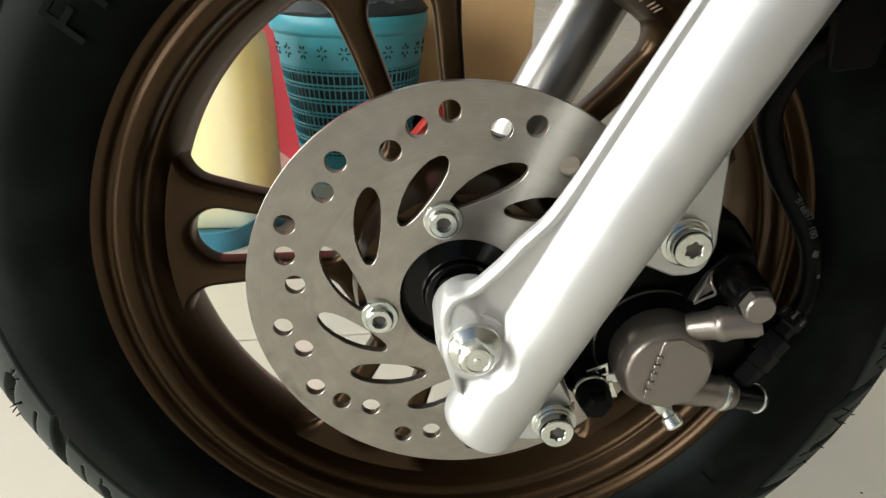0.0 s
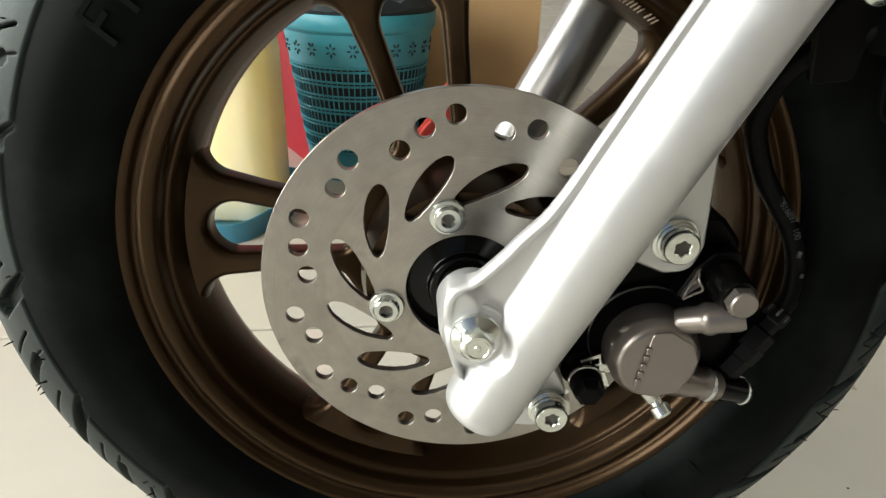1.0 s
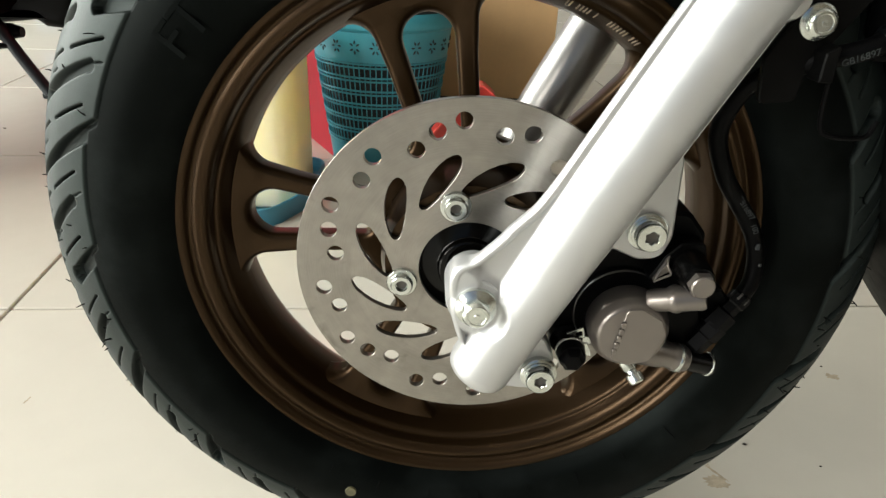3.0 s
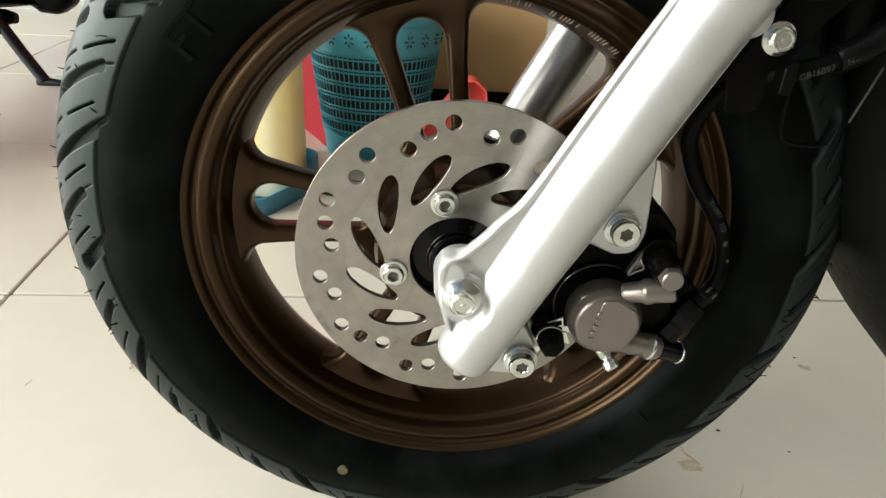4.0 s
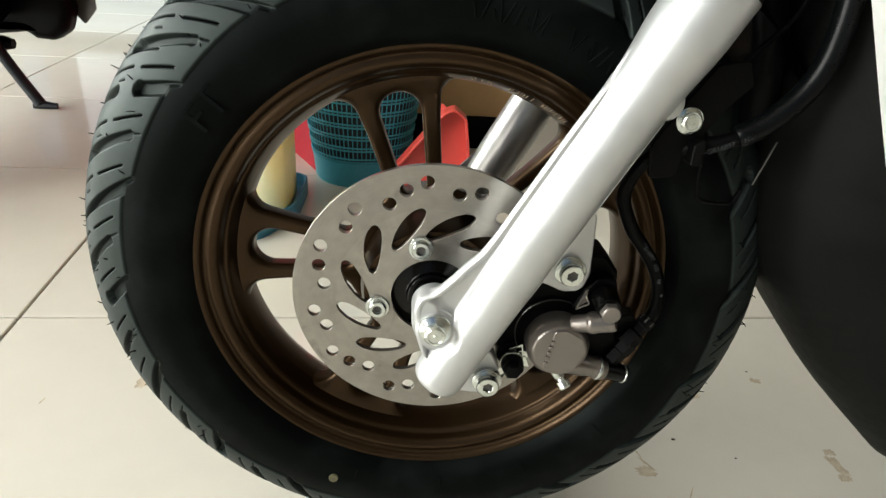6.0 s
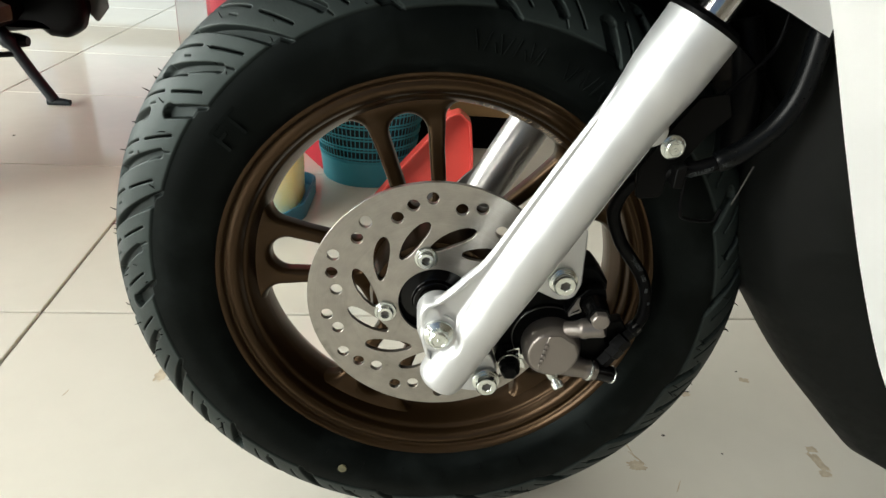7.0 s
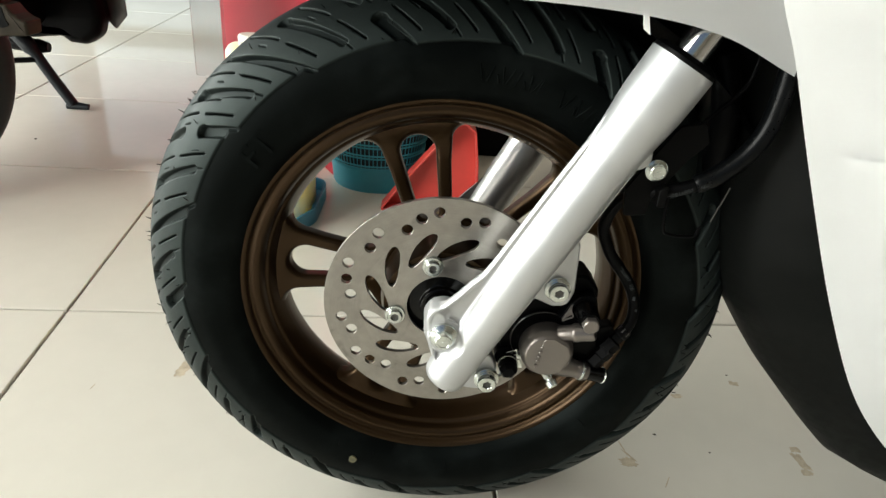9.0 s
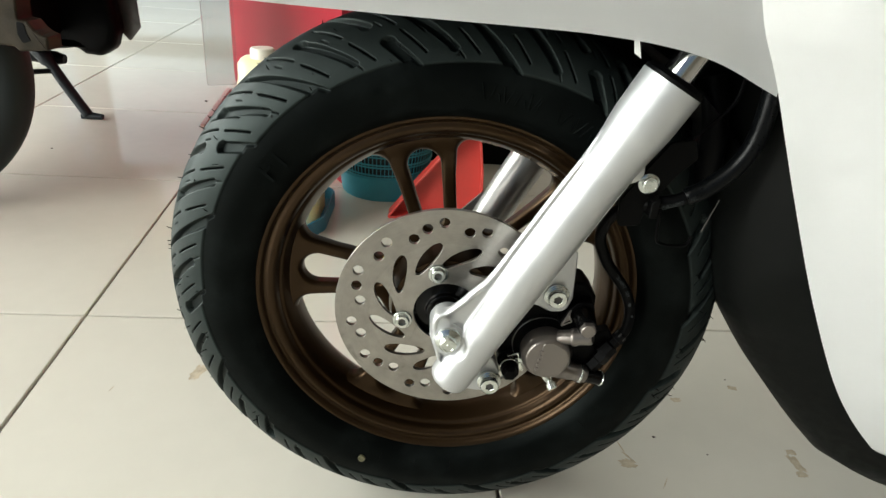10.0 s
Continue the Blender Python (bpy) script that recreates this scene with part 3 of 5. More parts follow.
    # raised ticks and marks round the bead
    bm = bmesh.new()
    for k in range(8):
        a = radians(-118 + 11 * k)
        r0, r1 = 0.1750, 0.1835 if k % 2 else 0.1795
        y0, y1 = -float(np.interp(-r0, -pts[:, 1], pts[:, 0])) - 0.0003, -float(np.interp(-r1, -pts[:, 1], pts[:, 0])) - 0.0003
        sweep(bm, [(r0 * math.cos(a), y0, ZC + r0 * math.sin(a)), (r1 * math.cos(a), y1, ZC + r1 * math.sin(a))], 0.0004, 5)
    part("bead_mark", bm, M_TYRE, ob)["kind"] = "stuff"
    # raised writing, worn to plain bars
    bm = bmesh.new()
    for start, count, r, h in ((85, 6, 0.1895, 0.012), (67, 5, 0.1885, 0.012)):
        for q in range(count):
            a = radians(start - q * 2.6 + 0.5 * math.sin(q * 5 + start))
            er, et = Vector((math.cos(a), 0, math.sin(a))), Vector((math.sin(a), 0, -math.cos(a)))
            for dx in (-0.0024, 0.0024):
                if (q * 7 + start) % 5 == 0 and dx > 0:
                    continue
                c = [Vector((0, 0, ZC)) + er * (r + dr) + et * (dx + dr * 0.35 * math.sin(q * 3 + dx * 900)) for dr in (-h / 2, 0, h / 2)]
                c = [p + Vector((0, -float(np.interp(-(p - Vector((0, p.y, ZC))).length, -pts[:, 1], pts[:, 0])) + 0.0006, 0)) for p in c]
                sweep(bm, c[:2 + (q + start) % 2] if dx > 0 else c, 0.0006, 6)
    part("raised_writing", bm, M_LITTREAD, ob)["kind"] = "stuff"
    cu = bpy.data.curves.new("letters", "FONT")
    cu.body, cu.size, cu.extrude, cu.bevel_depth, cu.align_x = "FT", 0.026, 0.00005, 0.0001, "CENTER"
    tmp = new("tmp_text", cu)
    me2 = bpy.data.meshes.new_from_object(tmp)
    bpy.data.objects.remove(tmp)
    me2.materials.clear()
    me2.materials.append(M_LITTREAD)
    let = new("raised_letters", me2)
    a = radians(139.4)
    let.matrix_world = Matrix.Translation((0.1785 * math.cos(a), -0.0502, ZC + 0.1785 * math.sin(a))) @ Matrix.Rotation(math.pi / 2 - a, 4, "Y") @ Matrix.Rotation(radians(90), 4, "X")
    let.parent = ob
    bm = bmesh.new()
    lathe(bm, [(0.0, -0.0006), (0.0036, -0.0006), (0.0038, 0.0), (0.0038, 0.002)], 20, "y", (-0.0705, -0.0500, 0.0735))
    part("balance_dot", bm, M_DOT, ob, "small yellow balance dot")
    return ob


TYRE = tyre()


def disc():
    bm = bmesh.new()
    holes = [circle(0, 0, 0.028, 64)]
    for k in range(6):
        for a, r in ((34.7, 0.0835), (44.5, 0.0797), (54.4, 0.0739), (70.0, 0.0820), (79.6, 0.0770)):
            holes.append(circle(*polar(r, a + 60 * k), 0.0045, 20))
    for k in range(12):
        b = 97 + 30 * k
        p, q = Vector(polar(0.0445, b)), Vector(polar(0.0645, b - 29))
        d = (q - p).normalized()
        nrm = Vector((-d.y, d.x))
        if nrm.dot(p) < 0:
            nrm = -nrm
        up, dn = [], []
        for t, hi, hl in ((0.0, 0.0022, 0.0022), (0.12, 0.0040, 0.0035), (0.3, 0.0058, 0.0044), (0.5, 0.0066, 0.0049), (0.7, 0.0062, 0.0050), (0.88, 0.0048, 0.0044), (1.0, 0.0024, 0.0026)):
            c = p + (q - p) * t
            up.append(tuple(c + nrm * hi))
            dn.append(tuple(c - nrm * hl))
        holes.append(rounded([tuple(p - d * 0.0014), *up, tuple(q + d * 0.0016), *dn[::-1]], 0.004, 3))
    plate(bm, circle(0, 0, 0.095, 160), holes, -0.0540, -0.0502, 0.00018)
    d = part("brake_disc", bm, M_STEEL, SCOOTER, "drilled and slotted bare steel brake disc")
    for k in range(4):
        x, z = polar(0.0382, 103.8 + 90 * k)
        bm = bmesh.new()
        lathe(bm, [(0.0086, -0.054), (0.0086, -0.0552), (0.0080, -0.0560), (0.0064, -0.0562), (0.0062, -0.0588), (0.0054, -0.0598), (0.0034, -0.0598), (0.0032, -0.0570), (0.0, -0.0570)], 28, "y", (x, 0, ZC + z))
        db = part("disc_bolt", bm, M_ZINC, d, "zinc-plated button-head bolt")
        # dark disc in the bolt head: recess shade put into its colour
        bm = bmesh.new()
        lathe(bm, [(0.0031, -0.0565), (0.0031, -0.0575), (0.001, -0.0575)], 6, "y", (x, 0, ZC + z))
        part("socket", bm, M_SEAL, db, "dark disc standing in for shade in the socket")
    bm = bmesh.new()
    lathe(bm, [(0.0282, -0.046), (0.0282, -0.0496), (0.0270, -0.0502), (0.0185, -0.0502), (0.0175, -0.0510), (0.0168, -0.0545), (0.0158, -0.0552), (0.0130, -0.0552), (0.0122, -0.060), (0.0122, -0.075)], 64, "y", (0, 0, ZC))
    part("hub_seal", bm, M_SEALGLOSS, SCOOTER, "glossy black hub seal and axle spacer")


disc()
UX, UZ = 0.467, 0.884


def fork_point(s, side=-1, n=0.0):
    """A point s along the leg's axis, n towards the rear across it."""
    n -= 0.0015
    return Vector((s * UX - 0.0813 + n * UZ, 0.088 * side, s * UZ + 0.043 - n * UX))


def leg_casting(bm, side):
    """Slider tube with its cast web, edge rib and axle boss in one skin, ring by ring along the leg."""
    prof = [(0.1785, 0.006), (0.1797, 0.0112), (0.1812, 0.0140), (0.1835, 0.0160), (0.187, 0.0170), (0.192, 0.0172), (0.240, 0.0173), (0.300, 0.0188), (0.380, 0.0187), (0.400, 0.0191), (0.420, 0.0203), (0.440, 0.0222), (0.470, 0.0226)]
    edge = [(0.1785, -0.001), (0.192, -0.008), (0.1974, -0.0178), (0.2031, -0.0244), (0.2132, -0.0331), (0.2215, -0.0387), (0.2285, -0.0420), (0.2335, -0.0428), (0.2375, -0.0406), (0.2410, -0.0378), (0.2485, -0.0347),
            (0.2580, -0.0316), (0.2656, -0.0298), (0.272, -0.0277), (0.281, -0.0250), (0.298, -0.0234), (0.317, -0.0232), (0.344, -0.0228), (0.370, -0.0224), (0.3994, -0.0212), (0.425, -0.0203), (0.470, -0.0200)]
    if side > 0:
        edge = [(a, b if a < 0.24 else max(b, -0.0186 - 0.30 * max(0, 0.288 - a))) for a, b in edge]
    ea, eb = np.array([(p.x, p.y) for p in spline([(a, b, 0) for a, b in edge], 10)]).T
    pa, pb = np.array([(p.x, p.y) for p in spline([(a, b, 0) for a, b in prof], 6)]).T
    smax = lambda a, b, k: np.maximum(a, b) + np.maximum(k - np.abs(a - b), 0) ** 2 / (4 * k)
    ss = np.concatenate([np.linspace(0.1785, 0.19, 14), np.linspace(0.19, 0.27, 70)[1:], np.linspace(0.27, 0.47, 70)[1:]])
    K, B, rings = 84, 8, []
    for s in ss:
        r = float(np.interp(s, pa, pb))
        slip = 0.0188 - min(r, 0.0188) if s > 0.19 else 0.0016
        nl = min(float(np.interp(s, ea, eb)), -r * 0.999)
        out = min(1.0, max(0.0, (-r - nl) / 0.0022))
        c = np.cos(math.pi * np.arange(K + 1) / K)
        nn = (r + nl) / 2 + (r - nl) / 2 * c
        round_ = np.sqrt(np.maximum(r * r - nn * nn, 0))
        tube = np.where(nn < -0.9 * r, r * (0.4359 - (-nn / r - 0.9) * 2.065) * out + round_ * (1 - out), round_)
        d = nn - nl
        up = min(1.0, max(0.0, (s - 0.246) / 0.055))
        high = 0.0074 + 0.0012 * min(1.0, max(0.0, (s - 0.235) / 0.04)) - 0.0032 * up
        t = np.clip((d - 0.0032) / 0.0026, 0, 1)
        web = high - 0.0044 * (1 - up) * t * t * (3 - 2 * t) - (1 - out) * 0.03
        web = web - 0.0022 * np.clip(1 - d / 0.0022, 0, 1) ** 2
        q = np.hypot(s - 0.2195, nn + 0.0215)
        boss = 0.0090 - np.maximum(0, q - 0.0116) * 1.1
        h = smax(tube, web, 0.0026 * out * (1 - 0.75 * up) + 1e-5)
        q2 = np.hypot(s - 0.2290, nn + 0.0345)
        h = smax(h, np.maximum(0.0072 - np.maximum(0, q2 - 0.0070) * 0.9, -0.02), 0.0025)
        h = smax(h, np.maximum(boss, -0.02), 0.0025)
        h = np.minimum(h, 0.0090 + np.maximum(0, q - 0.0116) * 2.0)
        pts = list(zip(nn, h))
        hb = (0.0018 if s > 0.245 else 0.0018 - 0.0098 * min(1.0, (0.245 - s) / 0.012)) * out
        nc = -math.sqrt(max(r * r - hb * hb, 0))
        a0 = math.atan2(hb, nc)
        a0 = a0 if a0 < 0 else a0 - 2 * math.pi
        pts += [(nl, hb)] + [(nl + (nc - nl) * (k + 1) / B, hb) for k in range(B)]
        pts += [(r * math.cos(a0 + (0 - a0) * k / 24), r * math.sin(a0 + (0 - a0) * k / 24)) for k in range(1, 24)]
        rings.append([bm.verts.new(fork_point(s, side, n + slip) + Vector((0, side * hh, 0))) for n, hh in pts])
    for a, b in zip(rings, rings[1:]):
        for i in range(len(a)):
            j = (i + 1) % len(a)
            bm.faces.new((a[i], a[j], b[j], b[i]))
    bm.faces.new(rings[0])
    bm.faces.new(rings[-1])
    lathe(bm, [(0.0152, 0.064 * side), (0.0148, 0.088 * side), (0.0136, 0.094 * side)], 48, "y", (0.0012, 0, ZC + 0.0015))


def fork_leg(side):
    bm = bmesh.new()
    leg_casting(bm, side)
    leg = part("fork_leg", bm, M_SILVER if side < 0 else M_SHADEDLEG, SCOOTER, "silver painted front fork slider" if side < 0 else "silver fork slider behind the wheel, shade put into its colour", 60)
    bm = bmesh.new()
    rod(bm, fork_point(0.469, side), fork_point(0.476, side), [(0.0222, 0), (0.0222, 0.5), (0.0195, 0.9), (0.014, 1.0)], 40)
    part("dust_seal", bm, M_BLACK, leg, "black rubber dust seal")
    bm = bmesh.new()
    rod(bm, fork_point(0.46, side), fork_point(0.62, side), [(0.0112, 0), (0.0112, 1.0)], 32)
    part("inner_tube", bm, M_CHROME, leg, "chrome inner fork tube")
    bm = bmesh.new()
    hexhead(bm, (0.0014, 0.0970 * side, ZC + 0.0020), (0, side, 0), 0.0070, 0.0078, 0.0106, 0.0032)
    part("axle_bolt", bm, M_ZINC, leg, "zinc-plated flanged axle bolt", 28)
    return leg


fork_leg(-1)
fork_leg(1)


def fender():
    """White front fender over the wheel, open below, with a cut-back rear corner."""
    bm = bmesh.new()
    keys = [(-0.39, 0.507, 0.050), (-0.33, 0.501, 0.075), (-0.25, 0.4975, 0.092), (-0.143, 0.494, 0.100), (-0.03, 0.4915, 0.104), (0.08, 0.4890, 0.106),
            (0.147, 0.480, 0.107), (0.199, 0.459, 0.107)]
    rows = []
    for p in spline(keys, 8):
        x, z, w = p
        row = []
        for k in range(41):
            t = -1 + 2 * k / 40
            q = abs(t)
            y = math.copysign(w * (1.0 if q > 0.55 else math.sin(q / 0.55 * math.pi / 2) ** 0.8), t)
            h = 0.105 * (1 - q) / 0.45 if q > 0.55 else 0.105 + 0.05 * math.cos(q / 0.55 * math.pi / 2) ** 0.8
            row.append(bm.verts.new((x + 0.10 * h, y * (1 - 0.6 * max(0, h - 0.02)), z + h)))
        rows.append(row)
    for a, b in zip(rows, rows[1:]):
        for i in range(40):
            bm.faces.new((a[i], a[i + 1], b[i + 1], b[i]))
    liner = bmesh.new()
    lr = [[liner.verts.new((v.co.x - 0.002, v.co.y * 0.955, v.co.z + 0.001 if i in (0, 40) else v.co.z - 0.004)) for i, v in enumerate(row)] for row in rows]
    for a, b in zip(lr, lr[1:]):
        for i in range(40):
            liner.faces.new((a[i], a[i + 1], b[i + 1], b[i]))
    part("inner_fender", liner, M_BLACK, SCOOTER, "black plastic inner fender liner")
    bmesh.ops.solidify(bm, geom=bm.faces[:], thickness=0.0025)
    guard = bmesh.new()
    gr = []
    for k in range(25):
        a = radians(8 + 82 * k / 24)
        gr.append([guard.verts.new((0.2625 * math.cos(a), y, ZC + 0.2625 * math.sin(a))) for y in (-0.070, -0.045, 0.0, 0.045, 0.070)])
    for a, b in zip(gr, gr[1:]):
        for i in range(4):
            guard.faces.new((a[i], a[i + 1], b[i + 1], b[i]))
    bmesh.ops.solidify(guard, geom=guard.faces[:], thickness=-0.002)
    # panel added to keep bright floor from showing past the tyre
    far = bmesh.new()
    plate(far, rounded([(-0.02, 0.490), (-0.02, 0.545), (0.20, 0.545), (0.245, 0.40), (0.225, 0.362), (0.175, 0.418), (0.11, 0.458), (0.04, 0.484)], 0.008, 4), [], 0.056, 0.059, 0.0005, 0.0)
    part("gap_panel", far, M_BLACK, SCOOTER, "added black panel closing the gap beside the tyre")
    part("splash_guard", guard, M_BLACK, SCOOTER, "black plastic splash guard behind the tyre")
    f = part("front_fender", bm, M_WHITE, SCOOTER, "glossy white front fender")
    bm = bmesh.new()
    plate(bm, [(0.1015, 0.4905), (0.1045, 0.4905), (0.1085, 0.4760), (0.1040, 0.4790), (0.1030, 0.4840)], [], -0.102, -0.100, 0, 0.0)
    part("moulding_tab", bm, M_WHITE, f, "ragged white moulding tab under the edge")
    return f


fender()


def leg_shield():
    bm = bmesh.new()
    edge = spline([(0.140, 0, 0.62), (0.168, 0, 0.517), (0.191, 0, 0.469), (0.225, 0, 0.395), (0.265, 0, 0.313), (0.308, 0, 0.238), (0.348, 0, 0.190), (0.374, 0, 0.173), (0.45, 0, 0.150), (0.62, 0, 0.14)], 8)
    rows = []
    for p in edge:
        rows.append([bm.verts.new((p.x + 0.5 * u, -0.118 - 0.46 * u + 0.20 * u * u, p.z + 0.10 * u)) for u in (0, 0.02, 0.06, 0.15, 0.35, 0.6)])
    for a, b in zip(rows, rows[1:]):
        for i in range(5):
            bm.faces.new((a[i], a[i + 1], b[i + 1], b[i]))
    bmesh.ops.solidify(bm, geom=bm.faces[:], thickness=0.003)
    part("leg_shield", bm, M_WHITE, SCOOTER, "glossy white front side panel")
    bm = bmesh.new()
    ctrl = [(0.185, 0, 0.60), (0.20, 0, 0.45), (0.215, 0, 0.33), (0.232, 0, 0.277), (0.256, 0, 0.242), (0.298, 0, 0.187), (0.345, 0, 0.137), (0.381, 0, 0.109), (0.450, 0, 0.088), (0.62, 0, 0.08)]
    rows = []
    for p in spline(ctrl, 8):
        rows.append([bm.verts.new((p.x + dx, y, p.z + dz)) for dx, y, dz in ((0.02, 0.10, 0.01), (0.01, 0.06, 0.0), (0.0, 0.0, 0), (0.0, -0.05, 0), (0.012, -0.075, 0.004), (0.05, -0.108, 0.02), (0.09, -0.122, 0.045), (0.2, -0.122, 0.1))])
    for a, b in zip(rows, rows[1:]):
        for i in range(7):
            bm.faces.new((a[i], a[i + 1], b[i + 1], b[i]))
    bmesh.ops.solidify(bm, geom=bm.faces[:], thickness=-0.003)
    part("lower_cowl", bm, M_COWL, SCOOTER, "matt charcoal plastic inner cowl")


leg_shield()


def bracket_and_caliper():
    # silver mounting plate cast onto the leg
    bm = bmesh.new()
    up = [(0.054, 0.290), (0.072, 0.326), (0.084, 0.345), (0.0980, 0.322), (0.1000, 0.281), (0.096, 0.2690), (0.084, 0.2680), (0.070, 0.2740), (0.058, 0.2720)]
    plate(bm, rounded(up, [0.006, 0.02, 0.006, 0.006, 0.010, 0.008, 0.008, 0.01, 0.006], 4), [], -0.0755, -0.0610, 0.001, 0.0)
    part("caliper_lug", bm, M_SILVER, SCOOTER, "silver upper caliper mounting lug")
    bm = bmesh.new()
    down = [(0.0485, 0.205), (0.0480, 0.190), (0.041, 0.1835), (0.030, 0.1835), (0.010, 0.186), (0.004, 0.200), (0.020, 0.222), (0.042, 0.218)]
    plate(bm, rounded(down, 0.006, 4), [], -0.0745, -0.0610, 0.001, 0.0)
    part("caliper_lug", bm, M_SILVER, SCOOTER, "silver lower caliper mounting lug")
    # caliper frame
    bm = bmesh.new()
    frame_out = [(0.050, 0.262), (0.070, 0.2765), (0.100, 0.2905), (0.1120, 0.290), (0.122, 0.278), (0.1235, 0.250), (0.131, 0.225), (0.133, 0.203), (0.120, 0.196), (0.098, 0.203), (0.075, 0.207), (0.052, 0.212), (0.046, 0.230)]
    plate(bm, rounded(frame_out, 0.006, 4), [], -0.0640, -0.0380, 0.002, 0.0)
    cal = part("brake_caliper", bm, M_BLACK, SCOOTER, "black brake caliper with bare metal piston housing")
    bm = bmesh.new()
    lathe(bm, [(0.0262, -0.058), (0.0262, -0.0660), (0.0252, -0.0674), (0.0240, -0.0668), (0.019, -0.0668)], 64, "y", (0.0832, 0, 0.2315))
    part("cylinder_shoulder", bm, M_BLACK, cal)
    bm = bmesh.new()
    lathe(bm, [(0.0213, -0.062), (0.0213, -0.0785), (0.0208, -0.0800), (0.0190, -0.0828), (0.0178, -0.0846), (0.0165, -0.0850)], 64, "y", (0.0858, 0, 0.2272))
    pis = part("piston_housing", bm, M_CALIPER, cal, "brown-grey cast piston housing")
    bm = bmesh.new()
    plate(bm, rounded([(-0.0100, -0.0138), (0.0000, -0.0178), (0.0110, -0.0145), (0.0178, 0.0015), (0.0140, 0.0105), (0.003, 0.0172), (-0.0050, 0.0165)], 0.003, 4), [], -0.0858, -0.0845, 0.0004, 0.2290,
          place=lambda a, b, y: Vector((0.0858 + a, y, 0.2272 + b)))
    part("raised_panel", bm, M_CALIPER, pis)
    bm = bmesh.new()
    for i, z in enumerate((0.2180, 0.2222, 0.2264, 0.2306, 0.2348)):
        box(bm, 0.0758 + 0.0007 * i, 0.0786 + 0.0007 * i, -0.0867, -0.0850, z - 0.001, z + 0.0020, 0.0004, 1)
    part("raised_mark", bm, M_CALIPER, pis, "worn raised maker's mark")
    # flat-faced ear with the bleed screw and the hose union
    bm = bmesh.new()
    rod(bm, (0.094, -0.071, 0.212), (0.1235, -0.0695, 0.2030), [(0.0098, 0), (0.0086, 0.45), (0.0074, 0.62), (0.0074, 0.72), (0.0080, 0.75), (0.0083, 0.84), (0.0080, 0.92), (0.0070, 0.96), (0.0070, 1.0)], 32)
    un = part("hose_union", bm, M_CALIPER, cal)
    bm = bmesh.new()
    rod(bm, (0.1172, -0.0698, 0.2049), (0.1192, -0.0697, 0.2043), [(0.0082, 0), (0.0087, 0.3), (0.0087, 0.7), (0.0082, 1.0)], 32)
    part("union_collar", bm, M_ZINC, un, "bright plated collar")
    bm = bmesh.new()
    rod(bm, (0.1225, -0.0695, 0.2033), (0.1400, -0.0668, 0.1978), [(0.0064, 0), (0.0064, 0.80), (0.0060, 1.0)], 24)
    ub = part("union_boot", bm, M_BLACKGLOSS, cal, "black rubber boot")
    bm = bmesh.new()
    rod(bm, (0.1372, -0.0672, 0.1987), (0.1384, -0.0670, 0.1983), [(0.0066, 0), (0.0070, 0.3), (0.0070, 0.7), (0.0066, 1.0)], 28)
    part("boot_ring", bm, M_ZINC, ub)
    bm = bmesh.new()
    rod(bm, (0.0880, -0.068, 0.2085), (0.0895, -0.0735, 0.2025), [(0.0062, 0), (0.0062, 0.7), (0.0050, 1.0)], 6)
    rod(bm, (0.0893, -0.0728, 0.2030), (0.0955, -0.0810, 0.1945), [(0.0046, 0), (0.0040, 0.35), (0.0030, 0.42), (0.0030, 0.55), (0.0046, 0.6), (0.0046, 0.92), (0.0036, 1.0)], 18)
    part("bleed_screw", bm, M_ZINC, cal, "zinc-plated bleed screw")
    # upper slide pin housing
    bm = bmesh.new()
    lathe(bm, [(0.0118, -0.045), (0.0112, -0.062), (0.0102, -0.070), (0.0086, -0.084), (0.0076, -0.0905), (0.0070, -0.0915), (0.0060, -0.0915)], 40, "y", (0.1115, 0, 0.2650))
    part("slide_pin_housing", bm, M_BLACKGLOSS, cal)
    bm = bmesh.new()
    lathe(bm, [(0.0068, -0.0900), (0.0068, -0.0945), (0.0060, -0.0958)], 6, "y", (0.1117, 0, 0.2640))
    lathe(bm, [(0.0060, -0.0950), (0.0060, -0.0962), (0.0053, -0.0970), (0.0030, -0.0970)], 28, "y", (0.1115, 0, 0.2642))
    part("pin_bolt", bm, M_CALIPER, cal)
    bm = bmesh.new()
    rod(bm, (0.0930, -0.0775, 0.2452), (0.1185, -0.0868, 0.2540), [(0.0052, 0), (0.0060, 0.06), (0.0062, 0.36), (0.0070, 0.40), (0.0075, 0.45), (0.0075, 0.52), (0.0068, 0.58), (0.0070, 0.92), (0.0060, 1.0)], 32)
    part("hinge_arm", bm, M_CALIPER, cal)
    bm = bmesh.new()
    plate(bm, rounded([(0.0920, 0.2560), (0.0985, 0.2695), (0.1060, 0.2775), (0.1180, 0.2780), (0.1215, 0.2650), (0.1150, 0.2520), (0.1000, 0.2500)], 0.003, 4), [], -0.0745, -0.0500, 0.0008, 0.0)
    part("pin_bracket", bm, M_BLACK, cal)
    # thin bright beads: the casting's edge highlight built in lighter metal
    bm = bmesh.new()
    sweep(bm, spline([(0.0938, -0.0780, 0.2569), (0.0978, -0.0760, 0.2651), (0.1003, -0.0742, 0.2692), (0.1030, -0.0725, 0.2722), (0.1086, -0.0705, 0.2746), (0.1164, -0.0690, 0.2742)], 5), [0.0004] + [0.0008] * 24 + [0.0003], 8)
    sweep(bm, spline([(0.0938, -0.0780, 0.2569), (0.0975, -0.0792, 0.2600), (0.1009, -0.0800, 0.2626), (0.0992, -0.0785, 0.2665), (0.0996, -0.0760, 0.2690)], 5), 0.0006, 8)
